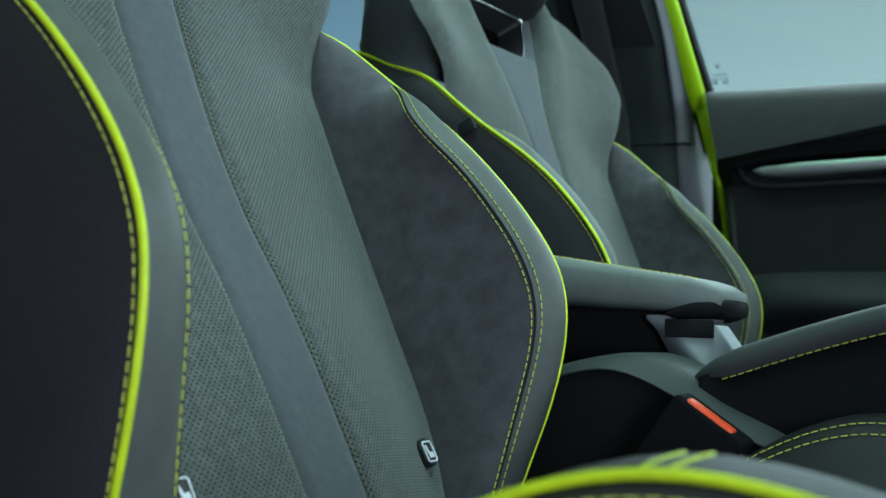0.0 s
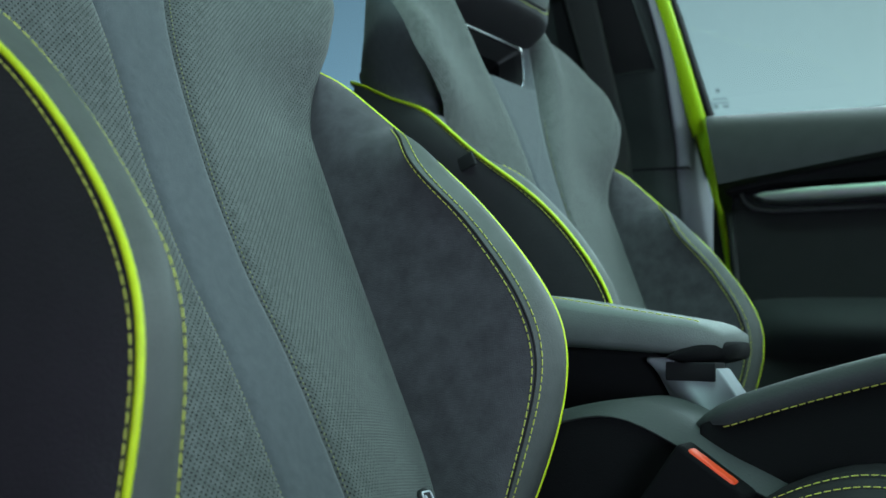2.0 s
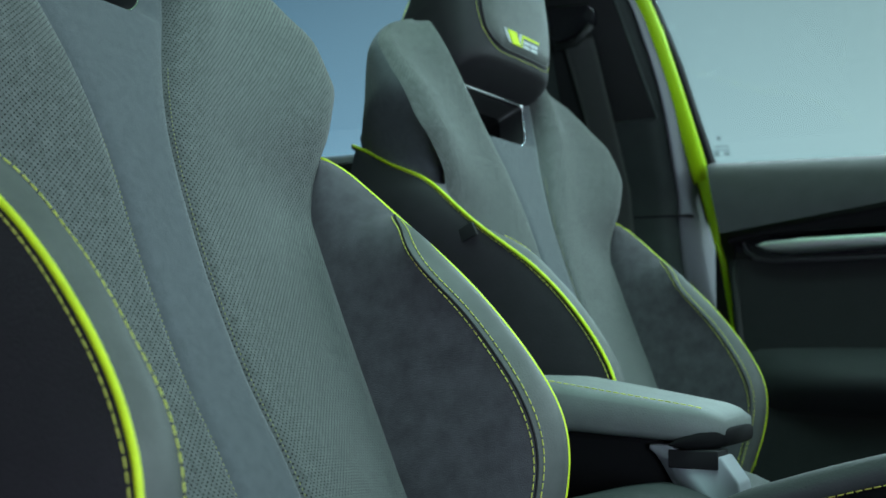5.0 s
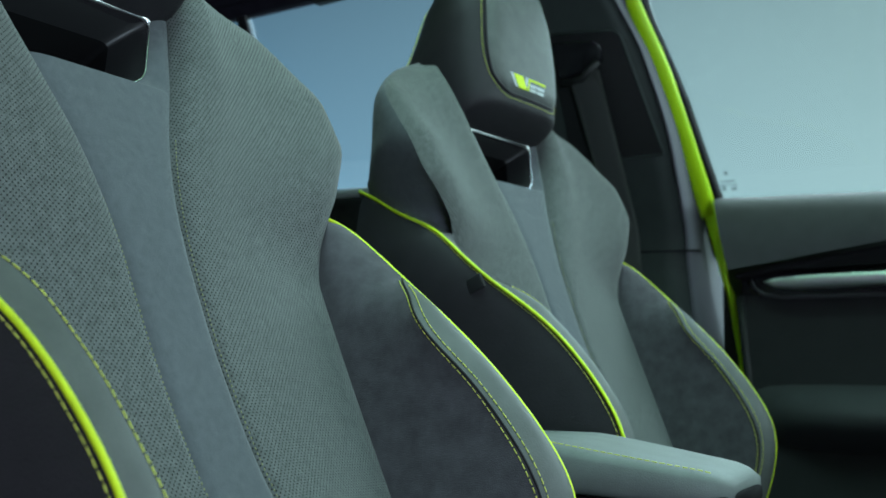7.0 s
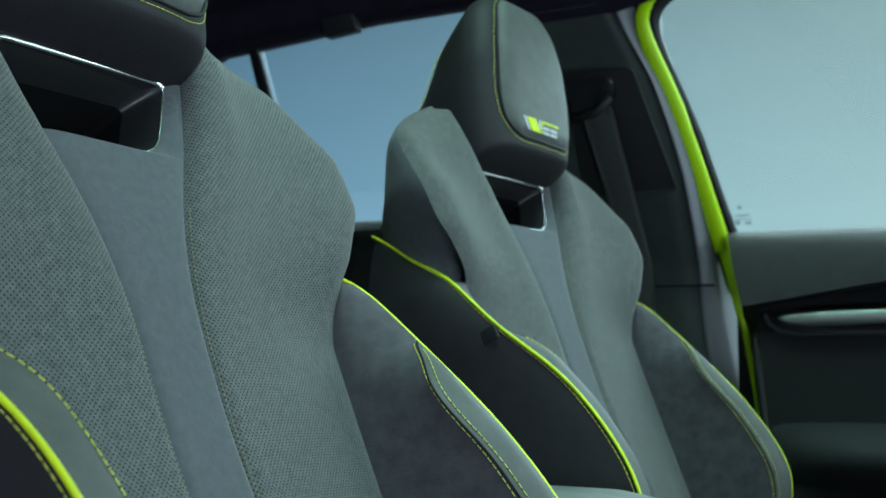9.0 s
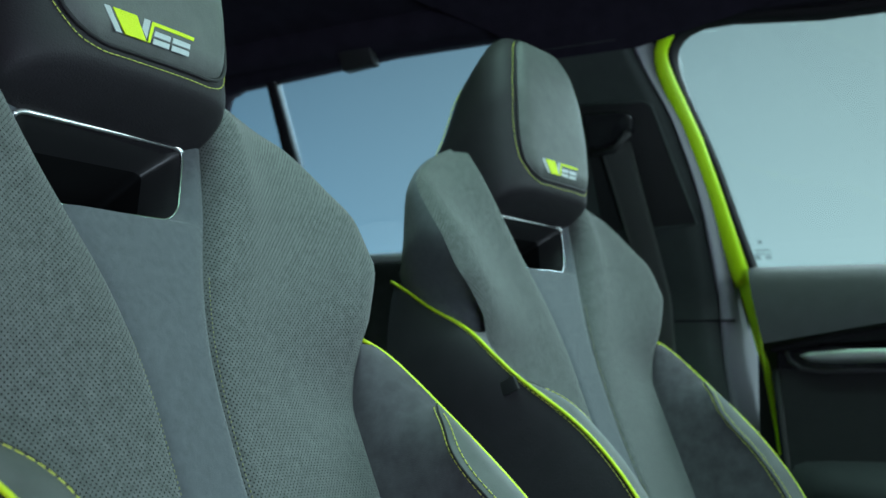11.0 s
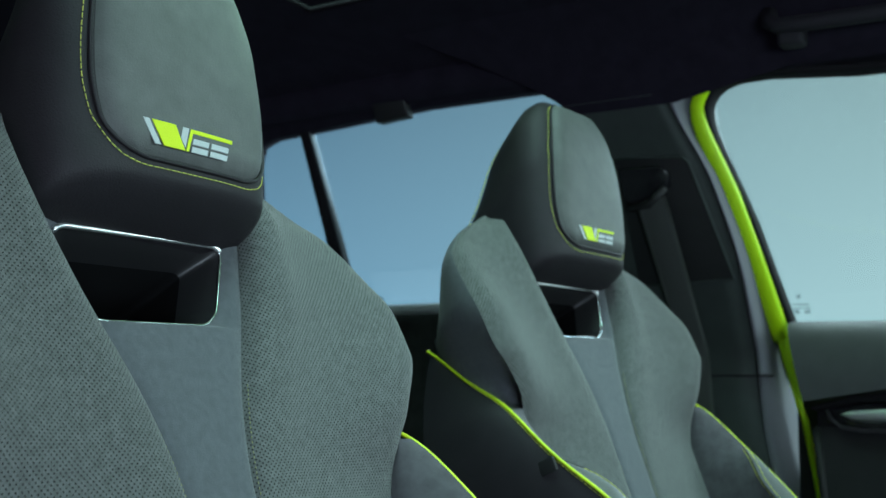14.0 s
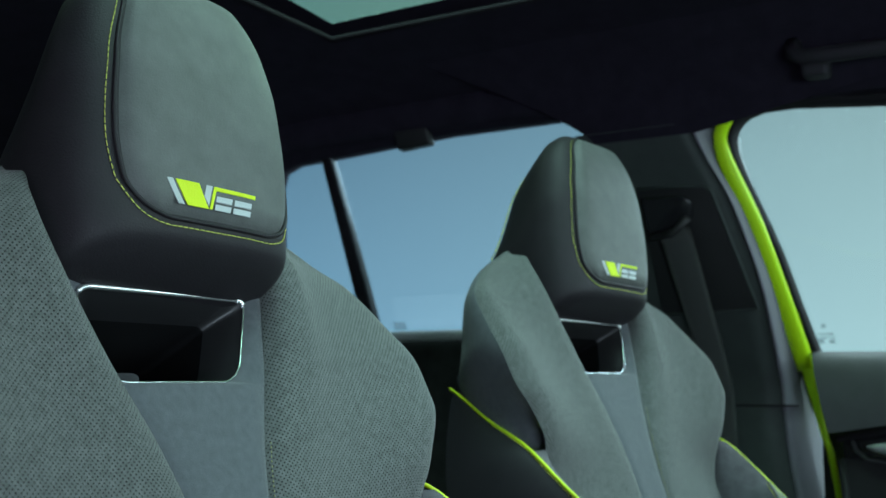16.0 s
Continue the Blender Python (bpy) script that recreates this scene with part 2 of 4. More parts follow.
# across the back (half widths) and forward of its plane, by height along the back
strip_s = spline_of([(-0.22, 0.027), (-0.06, 0.028), (0.10, 0.028), (0.14, 0.0285), (0.18, 0.029), (0.22, 0.031), (0.26, 0.038), (0.30, 0.0505), (0.35, 0.072), (0.40, 0.090), (0.43, 0.097), (0.46, 0.098), (0.49, 0.086), (0.515, 0.058), (0.535, 0.040)])
seam_s = curve_of([(-0.22, 0.125), (-0.122, 0.145), (-0.088, 0.158), (-0.051, 0.166), (0.018, 0.173), (0.091, 0.179), (0.14, 0.184), (0.188, 0.190), (0.226, 0.196), (0.25, 0.203), (0.27, 0.214), (0.29, 0.226), (0.31, 0.236), (0.345, 0.2375), (0.385, 0.2295), (0.427, 0.216), (0.452, 0.191), (0.470, 0.166), (0.485, 0.136), (0.500, 0.104), (0.515, 0.076), (0.535, 0.052)])
# forward reach of the panel's outer edge
rim_d = curve_of([(-0.22, -0.014), (0.0, -0.010), (0.20, -0.010), (0.226, -0.002), (0.25, 0.013), (0.27, 0.024), (0.31, 0.034), (0.345, 0.033), (0.385, 0.023), (0.427, 0.011), (0.455, 0.001), (0.475, -0.002), (0.490, -0.006), (0.505, -0.013), (0.520, -0.021), (0.535, -0.032)])
PIPE_TOP = 0.372
panel_d = spline_of([(-0.22, 0.001), (-0.12, 0.0053), (-0.06, 0.0063), (-0.02, 0.0063), (0.02, 0.0043), (0.06, -0.0004), (0.10, -0.0023), (0.14, -0.0025), (0.18, -0.0005), (0.24, 0.003), (0.30, 0.006), (0.38, 0.009), (0.43, 0.010), (0.468, 0.002), (0.50, -0.014), (0.52, -0.030), (0.535, -0.046)])
pipe_s = spline_of([(-0.22, 0.186), (-0.14, 0.195), (-0.10, 0.202), (-0.06, 0.206), (-0.02, 0.205), (0.02, 0.202), (0.06, 0.201), (0.10, 0.202), (0.14, 0.208), (0.18, 0.220), (0.22, 0.225), (0.26, 0.220), (0.30, 0.201), (0.345, 0.176), (0.385, 0.149)])
pipe_d = spline_of([(-0.22, -0.048), (-0.20, -0.034), (-0.14, 0.006), (-0.10, 0.046), (-0.06, 0.081), (-0.02, 0.101), (0.02, 0.102), (0.06, 0.094), (0.10, 0.0815), (0.14, 0.064), (0.18, 0.043), (0.22, 0.024), (0.26, 0.001), (0.30, -0.038), (0.345, -0.078), (0.385, -0.118)])
edge_s = spline_of([(-0.22, 0.131), (-0.14, 0.151), (-0.08, 0.168), (-0.04, 0.174), (0.0, 0.1715), (0.04, 0.171), (0.08, 0.1695), (0.11, 0.168), (0.14, 0.174), (0.16, 0.190), (0.172, 0.204), (0.182, 0.2198)])
edge_d = spline_of([(-0.22, -0.052), (-0.14, 0.0075), (-0.08, 0.055), (-0.04, 0.0835), (0.0, 0.094), (0.04, 0.0895), (0.08, 0.080), (0.11, 0.0695), (0.14, 0.061), (0.16, 0.055), (0.172, 0.048), (0.182, 0.0415)])
STRIPE_TOP = 0.182
shell_s = curve_of([(-0.22, 0.215), (0.20, 0.225), (0.25, 0.222), (0.30, 0.200), (0.36, 0.165), (0.40, 0.145), (0.444, 0.118), (0.478, 0.090), (0.50, 0.070)])
wing_back_s = curve_of([(-0.22, 0.215), (0.20, 0.238), (0.25, 0.226), (0.305, 0.200), (0.345, 0.174), (0.372, 0.156), (0.41, 0.155), (0.444, 0.150), (0.478, 0.128), (0.50, 0.096), (0.52, 0.070), (0.535, 0.055)])
wing_back_d = curve_of([(0.25, -0.004), (0.305, -0.044), (0.345, -0.080), (0.372, -0.096), (0.395, -0.083), (0.427, -0.062), (0.455, -0.045), (0.478, -0.033), (0.50, -0.031), (0.535, -0.036)])

BACK_D = -0.105
NOTCH = 0.250


def bolster_point(h, u):
    """Inner face of the side bolster: u 0 at the panel seam, 1 at the stitched seam."""
    s0, d0 = seam_s(h), rim_d(h) - 0.002
    s1, d1 = (edge_s(h), edge_d(h)) if h < STRIPE_TOP else (pipe_s(h), pipe_d(h))
    c_s, c_d = s0 - 0.004, d0 + (d1 - d0) * 0.72
    a, b, c = (1 - u) ** 2, 2 * u * (1 - u), u * u
    return a * s0 + b * c_s + c * s1, a * d0 + b * c_d + c * d1


def panel_point(h, u):
    s0, s1 = strip_s(h), seam_s(h)
    s = s0 + (s1 - s0) * u
    roll = 1 - (1 - min(1.0, u / 0.05)) ** 2.4
    low = 1 - (1 - min(1.0, (1 - u) / 0.14)) ** 2.4
    turn = 0.004 + 0.008 * max(0.0, min(1.0, (h - 0.26) / 0.06, (0.48 - h) / 0.06))
    proud = 0.030 * min(1, max(0, (h - 0.18) / 0.19)) * (1 - u) ** 3
    reach = 1.7 * u**2 - 0.7 * u**8
    ease = math.sin(min(1.0, u / 0.26) * math.pi / 2)
    d = panel_d(h) - 0.0035 + 0.0055 * roll + proud * ease + turn * (low - 1) + (rim_d(h) - panel_d(h)) * reach
    return s, d


def head_section(h):
    w = curve_of([(0.4075, 0.090), (0.415, 0.098), (0.43, 0.102), (0.46, 0.104), (0.52, 0.101), (0.555, 0.093), (0.58, 0.084), (0.600, 0.069), (0.614, 0.047), (0.620, 0.018)])(h)
    f = curve_of([(0.4075, 0.002), (0.410, 0.026), (0.413, 0.045), (0.419, 0.056), (0.447, 0.066), (0.50, 0.084), (0.545, 0.095), (0.575, 0.099), (0.595, 0.098), (0.608, 0.094), (0.620, 0.085)])(h)
    b = curve_of([(0.4075, -0.085), (0.50, -0.068), (0.53, -0.043), (0.555, -0.028), (0.575, -0.016), (0.603, 0.018), (0.613, 0.045), (0.620, 0.074)])(h)
    return w, f, b


def slim(h):
    """How far the headrest narrows towards its back."""
    return 0.14 + 0.34 * min(1, max(0, (h - 0.50) / 0.09))


def head_front(s, h):
    w, f, b = head_section(h)
    m = (f + b) / 2
    return m + (f - m) * max(0.0, 1 - min(1, abs(s) / w) ** 4.0) ** 0.25


def build_seat():
    seat = thing("front_seat", SEAT_AT, "grey suede sport seat with lime piping and integrated headrest", "car seat", "front seats")
    h0, h1 = -0.22, 0.535
    # centre strip, cut open for the slot
    def strip(u, v):
        h = h0 + (0.338 - h0) * v
        w = strip_s(h) + 0.001
        return (panel_d(h) + 0.001 - 0.0045 * abs(2 * u - 1) ** 9, w * (2 * u - 1), h)
    part("centre_panel", sheet(strip, 24, 70), SUEDE, seat, "smooth grey suede centre panel")
    slot = rounded(-0.047, 0.047, 0.343, 0.4085, (0.016, 0.016, 0.008, 0.008), 7)
    slot = [(a * (1.66 if a < 0 else 1 + 0.66 * (b - 0.343) / 0.0655), b + 0.03 * a) for a, b in slot]
    # surround of the slot: from the rim out to the panel seams
    def around(u, v):
        a, b = slot[int(u * len(slot) + 0.5) % len(slot)]
        h = min(max(0.382 + (b - 0.382) * 1.7, 0.3365), 0.430)
        w = strip_s(h) + 0.001
        oa = max(-w, min(w, a * 1.9))
        x, z = a + (oa - a) * v, b + (h - b) * v
        return (panel_d(z) + 0.001 - 0.008 * (1 - v) ** 2 - 0.0045 * min(1, abs(x) / (strip_s(z) + 0.001)) ** 9, x, z)
    part("slot_surround", sheet(around, len(slot), 6, closed=True), SUEDE, seat, "grey suede round the headrest slot")
    def tunnel(u, v):
        a, b = slot[int(u * len(slot) + 0.5) % len(slot)]
        k = 1 - 0.24 * min(1.0, v / 0.5) ** 0.8
        deep = 0.026 * v / 0.5 if v < 0.5 else 0.026 + 0.070 * (v - 0.5) / 0.5
        return (panel_d(b) - 0.008 - deep, a * k, 0.379 + (b - 0.379) * k)
    part("slot_lining", sheet(lambda u, v: tunnel(u, v * 0.5), len(slot), 6, closed=True), LINING, seat, "glossy black plastic lining of the slot")
    part("slot_well", sheet(lambda u, v: tunnel(u, 0.5 + v * 0.5), len(slot), 4, closed=True), CARD, seat, "matt black depth of the slot")
    rim = [(panel_d(b) - 0.0066, a, b) for a, b in slot]
    part("slot_rim", tube(rim + rim[:1], 0.0009, sides=8), RIM, seat, "thin polished chrome rim")
    n = len(slot) // 2
    part("chrome_strip", tube([(x + 0.0008, y, z) for x, y, z in rim[n + 2:-2]], 0.0019, sides=10), CHROME, seat, "polished chrome strip over the slot")
    for sg in (1, -1):
        def perf(u, v, sg=sg):
            h = h0 + (h1 - h0) * v
            s, d = panel_point(h, u)
            return (d, sg * s, h)
        part("perforated_panel", sheet_flat(perf, 36, 120), PERF, seat, "grey perforated suede panel")
        def wing(u, v, sg=sg):
            h = 0.250 + (h1 - 0.250) * v
            s, d = panel_point(h, 1)
            e = min(s, wing_back_s(h) - 0.003)
            g = (0.006 + 0.055 * min(0, (h - 0.37) / 0.10)) * min(1, max(0, (0.53 - h) / 0.06))
            p, q, r = (1 - u) ** 2, 2 * u * (1 - u), u * u
            back = wing_back_d(h)
            return (p * d + q * (d + 0.35 * (back - d)) + r * back, sg * (p * s + q * (s + g) + r * e), h)
        part("shoulder_wing", sheet(wing, 18, 60), SUEDE, seat, "grey suede side of the shoulder wing")
        def bol(u, v, sg=sg):
            h = h0 + (NOTCH - h0) * v
            s, d = bolster_point(h, u)
            return (d, sg * s, h)
        part("bolster", sheet(bol, 14, 80), SUEDE_DARK, seat, "charcoal suede side bolster")
        def stripe(u, v, sg=sg):
            h = h0 + (STRIPE_TOP - h0) * v
            s, d = edge_s(h), edge_d(h)
            s2, d2 = pipe_s(h), pipe_d(h)
            return (d + (d2 - d) * u + 0.0060 * math.sin(math.pi * u) * min(1, (STRIPE_TOP - h) / 0.04), sg * (s + (s2 - s) * u), h)
        part("bolster_edge", sheet(stripe, 8, 90), LEATHER_GREY, seat, "grey leather bolster edge")
        def side(u, v, sg=sg):
            h = h0 + (PIPE_TOP - h0) * v
            s, d = pipe_s(h), pipe_d(h) - 0.002
            a, b, c = (1 - u) ** 2, 2 * u * (1 - u), u * u
            return (a * d + b * (d - 0.25 * (d - BACK_D)) + c * min(BACK_D, d - 0.004), sg * (a * s + b * (s + 0.022 * min(1, max(0, (PIPE_TOP - h) / 0.12))) + c * min(wing_back_s(h), s + 0.03)), h)
        part("side_panel", sheet(side, 12, 80), LEATHER, seat, "black leather outer side panel")
        hs = [h0 + (PIPE_TOP - h0) * k / 90 for k in range(91)]
        part("piping", tube([(pipe_d(h) - 0.0010, sg * (pipe_s(h) + 0.0012), h) for h in hs], 0.00170, sides=10), LIME, seat, "lime green piping cord")
        tab = Vector(side(0.10, (0.185 - h0) / (PIPE_TOP - h0)))
        part("side_tab", box(tab.x - 0.011, tab.x + 0.007, min(tab.y, tab.y + sg * 0.004), max(tab.y, tab.y + sg * 0.004), tab.z - 0.010, tab.z + 0.004, 0.001), SHELL, seat, "small black fabric tab")
        out = [(side((0.035), (h - h0) / (PIPE_TOP - h0))) for h in hs[:80]]
        part("side_stitching", stitches([(x + 0.0003, y + sg * 0.0006, z) for x, y, z in out]), THREAD, seat, "yellow-green stitching")
        low = [h0 + (STRIPE_TOP - 0.001 - h0) * k / 110 for k in range(111)]
        part("edge_seam", tube([(edge_d(h) + 0.0002, sg * edge_s(h), h) for h in low], 0.0009, sides=6), LEATHER, seat, "dark sewn seam")
        inn = [bolster_point(h, 0.945) + (h,) for h in low]
        part("bolster_stitching", stitches([(d + 0.0008, sg * (s - 0.0004), h) for s, d, h in inn]), THREAD, seat, "yellow-green stitching")
        out2 = [stripe(0.10 + 0.16 * max(0.0, (h - 0.10) / 0.08) ** 2, (h - h0) / (STRIPE_TOP - h0)) for h in low[:-3]]
        part("bolster_stitching", stitches([(x + 0.0008, y, z) for x, y, z in out2]), THREAD, seat, "yellow-green stitching")
        edge = [panel_point(h, 0.012) + (h,) for h in hs if h < 0.3]
        part("panel_stitching", stitches([(d + 0.0006, sg * s, h) for s, d, h in edge], radius=0.00032, fill=0.45, pitch=0.0035), DULL_THREAD, seat, "fine yellow-green stitching")
        at = (0.131 if sg > 0 else -0.112, -0.090)
        near = panel_point(at[1], (abs(at[0]) - strip_s(at[1])) / (seam_s(at[1]) - strip_s(at[1])))[1] - 0.001
        put = lambda a, b, c, at=at, near=near: (near + c, at[0] + a, at[1] + b)
        button = part("child_seat_button", prism(rounded(-0.0080, 0.0080, -0.0095, 0.0095, (0.0075,) * 4), 0.006, put, 0.0012), SHELL, seat, "small dark oval plastic button")
        part("button_frame", tube([put(a, b, 0.0062) for a, b in rounded(-0.0055, 0.0055, -0.0066, 0.0066, (0.0018,) * 4) + [(-0.0055, -0.0048)]], 0.0007, sides=6), PALE, button, "pale printed frame")
        part("button_icon", prism([(-0.0036, 0.0044), (-0.0018, 0.0046), (-0.0008, -0.0006), (0.0030, -0.0004), (0.0036, -0.0040), (-0.0022, -0.0042)], 0.0006, lambda a, b, c: put(a, b, c + 0.006)), PALE, button, "pale printed seat symbol", smooth=False)
    # back shell and core
    def core(u, v):
        h = -0.24 + (0.494 + 0.24) * v
        w = shell_s(h) - 0.004 - 0.025 * max(0, min(1, (h - 0.20) / 0.05, (0.38 - h) / 0.06))
        back = BACK_D if h < 0.40 else max(BACK_D, wing_back_d(h))
        a = 2 * math.pi * u
        c, s = math.cos(a), math.sin(a)
        f = min(-0.030, panel_d(h) - 0.03)
        m, r = (f + back - 0.012) / 2, (f - back + 0.012) / 2
        return (m + r * math.copysign(abs(c) ** 0.45, c), w * math.copysign(abs(s) ** 0.45, s), h)
    cb = sheet(core, 36, 40, closed=True)
    # the slot passes through the shell
    for f in [f for f in cb.faces if abs(f.calc_center_median().y) < 0.075 and 0.342 < f.calc_center_median().z < 0.415]:
        cb.faces.remove(f)
    part("back_shell", cb, SHELL, seat, "black plastic seat back shell")
    # headrest
    def head(u, v):
        h = 0.4075 + 0.2125 * v**1.25
        w, f, b = head_section(h)
        a = 2 * math.pi * u
        c, s = math.cos(a), math.sin(a)
        m, r = (f + b) / 2, (f - b) / 2
        q = math.copysign(abs(c) ** 0.5, c)
        w *= 1 - slim(h) * max(0, (0.3 - q) / 1.3)
        return (m + r * q, w * math.copysign(abs(s) ** 0.5, s), h)
    hb = sheet(head, 56, 48, closed=True)
    hb.verts.ensure_lookup_table()
    hb.faces.new(hb.verts[:56]), hb.faces.new(hb.verts[-56:])
    rest = part("headrest", hb, LEATHER, seat, "black leather integrated headrest")
    def cushion_half(h):
        base = curve_of([(0.428, 0.052), (0.431, 0.062), (0.438, 0.073), (0.452, 0.083), (0.480, 0.087), (0.53, 0.082), (0.565, 0.072), (0.590, 0.060), (0.603, 0.046), (0.610, 0.026)])
        return base(h) - 0.003
    def cushion(u, v):
        h = 0.428 + (0.610 - 0.428) * v
        s = cushion_half(h) * (2 * u - 1) + 0.007
        e = min(1 - abs(2 * u - 1), 0.5) * 0.085
        e = min(e, (h - 0.428), 0.610 - h)
        lift = 0.009 * min(1, e / 0.012) ** 0.5
        return (head_front(s, h) - 0.003 + lift, s, h)
    part("head_cushion", sheet(cushion, 34, 60), LEATHER_GREY, rest, "grey leather headrest cushion")
    ring = [(-cushion_half(h), h) for h in [0.6075 - k * (0.6075 - 0.4285) / 60 for k in range(61)]]
    ring = ring + [(-0.049 + 0.098 * k / 20, 0.4275) for k in range(1, 20)] + [(-a, b) for a, b in ring[::-1]]
    grow = [(a * 1.072, b - 0.0045 * max(0, min(1, (0.445 - b) / 0.012))) for a, b in ring]
    part("cushion_stitching", stitches([(head_front(a + 0.007, b) + 0.0006, a + 0.007, b) for a, b in grow], pitch=0.005, radius=0.00035), THREAD, rest, "yellow-green stitching")
    part("cushion_welt", tube([(head_front(a + 0.007, b) + 0.0008, a * 1.01 + 0.007, b) for a, b in ring], 0.0016, sides=6), LEATHER, rest, "thin black leather welt")
    for sg in (1, -1):
        line = []
        for k in range(50):
            h = 0.488 + (0.6185 - 0.488) * k / 49
            w, f, b = head_section(h)
            line.append(((f + b) / 2 - 0.80 * (f - b) / 2, sg * w * (1 - slim(h) * 1.1 / 1.3) * 0.876, h))
        part("side_stitching", stitches([(x - 0.0012, y + sg * 0.0020, z) for x, y, z in line], radius=0.0009), THREAD, rest, "yellow-green stitching")
    # embroidered emblem as plain slanted shapes
    def emblem(name, pts, m, label):
        fine = []
        for (a0, b0), (a1, b1) in zip(pts, pts[1:] + pts[:1]):
            n = max(1, int(math.hypot(a1 - a0, b1 - b0) / 0.003))
            fine += [(a0 + (a1 - a0) * k / n - 0.0045, b0 + (b1 - b0) * k / n) for k in range(n)]
        bm = prism(fine, 0.0006, lambda a, b, c: (head_front(a, b) + 0.0058 + c, a, b))
        part(name, bm, m, rest, label, smooth=False)
    T, B = 0.4495, 0.4338
    emblem("emblem_bar", [(-0.0414, T), (-0.0363, T), (-0.0278, B), (-0.0329, B)], SILVER_THREAD, "silver embroidered bar")
    emblem("emblem_block", [(-0.0340, T), (-0.0131, T), (-0.0063, B), (-0.0250, B)], LIME_THREAD, "lime embroidered block")
    emblem("emblem_bar", [(-0.0063, T), (-0.0006, T), (-0.0058, B + 0.002), (-0.0091, B + 0.008)], SILVER_THREAD, "silver embroidered bar")
    emblem("emblem_line", [(0.0011, T), (0.0420, T), (0.0415, T - 0.0025), (0.0028, T - 0.0025), (-0.0029, B), (-0.0053, B)], LIME_THREAD, "lime embroidered line")
    for s0, s1 in ((0.0040, 0.0190), (0.0215, 0.0385)):
        for k in range(2):
            z = B + 0.0058 * k
            lean = 0.0021 * k
            emblem("emblem_stripe", [(s0 - 0.003 + lean, z + 0.0039), (s1 - 0.003 + lean, z + 0.0039), (s1 - 0.0045 + lean, z), (s0 - 0.0045 + lean, z)], SILVER_THREAD, "silver embroidered stripe")
    # cushion of the seat, level in the car
    inv = SEAT_AT.inverted()
    across = curve_of([(-0.275, -0.14), (-0.262, -0.03), (-0.240, 0.0), (-0.210, 0.002), (-0.165, -0.035), (-0.12, -0.062), (0.0, -0.068), (0.12, -0.062), (0.165, -0.035), (0.205, -0.002), (0.240, 0.0), (0.262, -0.03), (0.275, -0.14)])
    def ridge(x, s):
        if s < 0:
            k = abs(x + 0.078)
            return 0.6260 - (4.2 if x < -0.078 else 5.0) * k * k / (1 + 8 * k * (x > -0.078))
        return 0.616 - 2.26 * max(0, -0.085 - x) ** 1.7 - 2.2 * max(0, x + 0.085) ** 2
    def base_z(x, s):
        k = min(1, abs(s) / 0.2)
        return (0.60 - 0.25 * (x + 0.1) ** 2) * (1 - k) + ridge(x, s) * k + across(s)
    def base(u, v):
        s = -0.275 + 0.55 * u
        x = -0.47 + 0.60 * v
        return inv @ Vector((x, 0.524 + s, base_z(x, s)))
    cush = part("seat_cushion", sheet(base, 66, 44), LEATHER, seat, "dark leather seat cushion with raised side bolsters")
    def insert(u, v):
        s = -0.150 + 0.30 * u
        x = -0.46 + 0.55 * v
        return inv @ Vector((x, 0.524 + s, base_z(x, s) + 0.006 - 0.008 * abs(2 * u - 1) ** 6))
    part("cushion_panel", sheet_flat(insert, 24, 30), PERF, cush, "grey perforated suede cushion panel")
    for sg in (1, -1):
        xs = [-0.40 + 0.50 * k / 60 for k in range(61)]
        rim_at = 0.246 if sg > 0 else 0.2435
        on_cushion = lambda x, q, lift=0.0008: inv @ Vector((x, 0.524 + q, base_z(x, q) + lift))
        part("cushion_piping", tube([on_cushion(x, sg * rim_at, 0.001) for x in xs], 0.0017), LIME, cush, "lime green piping cord")
        for q in ((0.197, 0.190) if sg > 0 else (-0.249,)):
            part("cushion_stitching", stitches([on_cushion(x, q) for x in xs], radius=0.0004), THREAD, cush, "yellow-green stitching")
        if sg < 0:
            for x in (-0.090, -0.082):
                part("cross_seam", tube([on_cushion(x + 0.004 * k / 8, -0.237 + 0.028 * k / 8, 0.0001) for k in range(9)], 0.0006, sides=6), LIME, cush, "lime seam across the cushion bolster")
    # the back stands a touch off square
    for o in [seat, *seat.children_recursive]:
        if o.type == "MESH" and o not in (cush, *cush.children):
            for v in o.data.vertices:
                v.co.y += 0.045 * max(0.0, v.co.z)
    return seat


near_seat = build_seat()
far_seat = copy_thing(near_seat, pose(-0.4125, 1.202, 0.6795, 0, -25.35, -5.8))

# ---- car shell ----
MID = 0.89


def glass_y(z, rear=0.0):
    """Where the far side's glass stands at a height."""
    return 1.745 - 0.551 * (z - 1.034)


def on_side(x, z, inward=0.0):
    return Vector((x, glass_y(z) - inward, z))


# front door of the far side
door = thing("door_1", pose(0, 0, 0), "black front door with lime painted window frame, closed", "car door", kind="structure")
part("upper_card", sheet(lambda u, v: (-0.446 + 0.038 * u + 1.15 * v, 1.738 - 0.085 * math.sin(u * math.pi / 2) ** 0.7, 1.034 - 0.118 * u + 0.010 * math.sin(math.pi * u) - 0.014 * v * (1 - u) + 0.184 * u * u * v), 12, 30), DOOR_SOFT, door, "black soft-touch upper door card")
# shadow gap below the upper card, put in as a recessed black strip
part("card_step", prism([(-0.404, 0.911), (-0.361, 0.920), (-0.185, 0.948), (0.30, 1.02), (0.30, 0.935), (-0.18, 0.922), (-0.33, 0.916), (-0.402, 0.903)], 0.06, lambda a, b, c: (a, 1.672 + c, b), 0.003), SEAL, door, "recessed black strip for the shadow gap under the upper card")
part("handle_recess", box(-0.398, 0.7, 1.690, 1.74, 0.845, 0.915, 0.004), GLOSS, door)
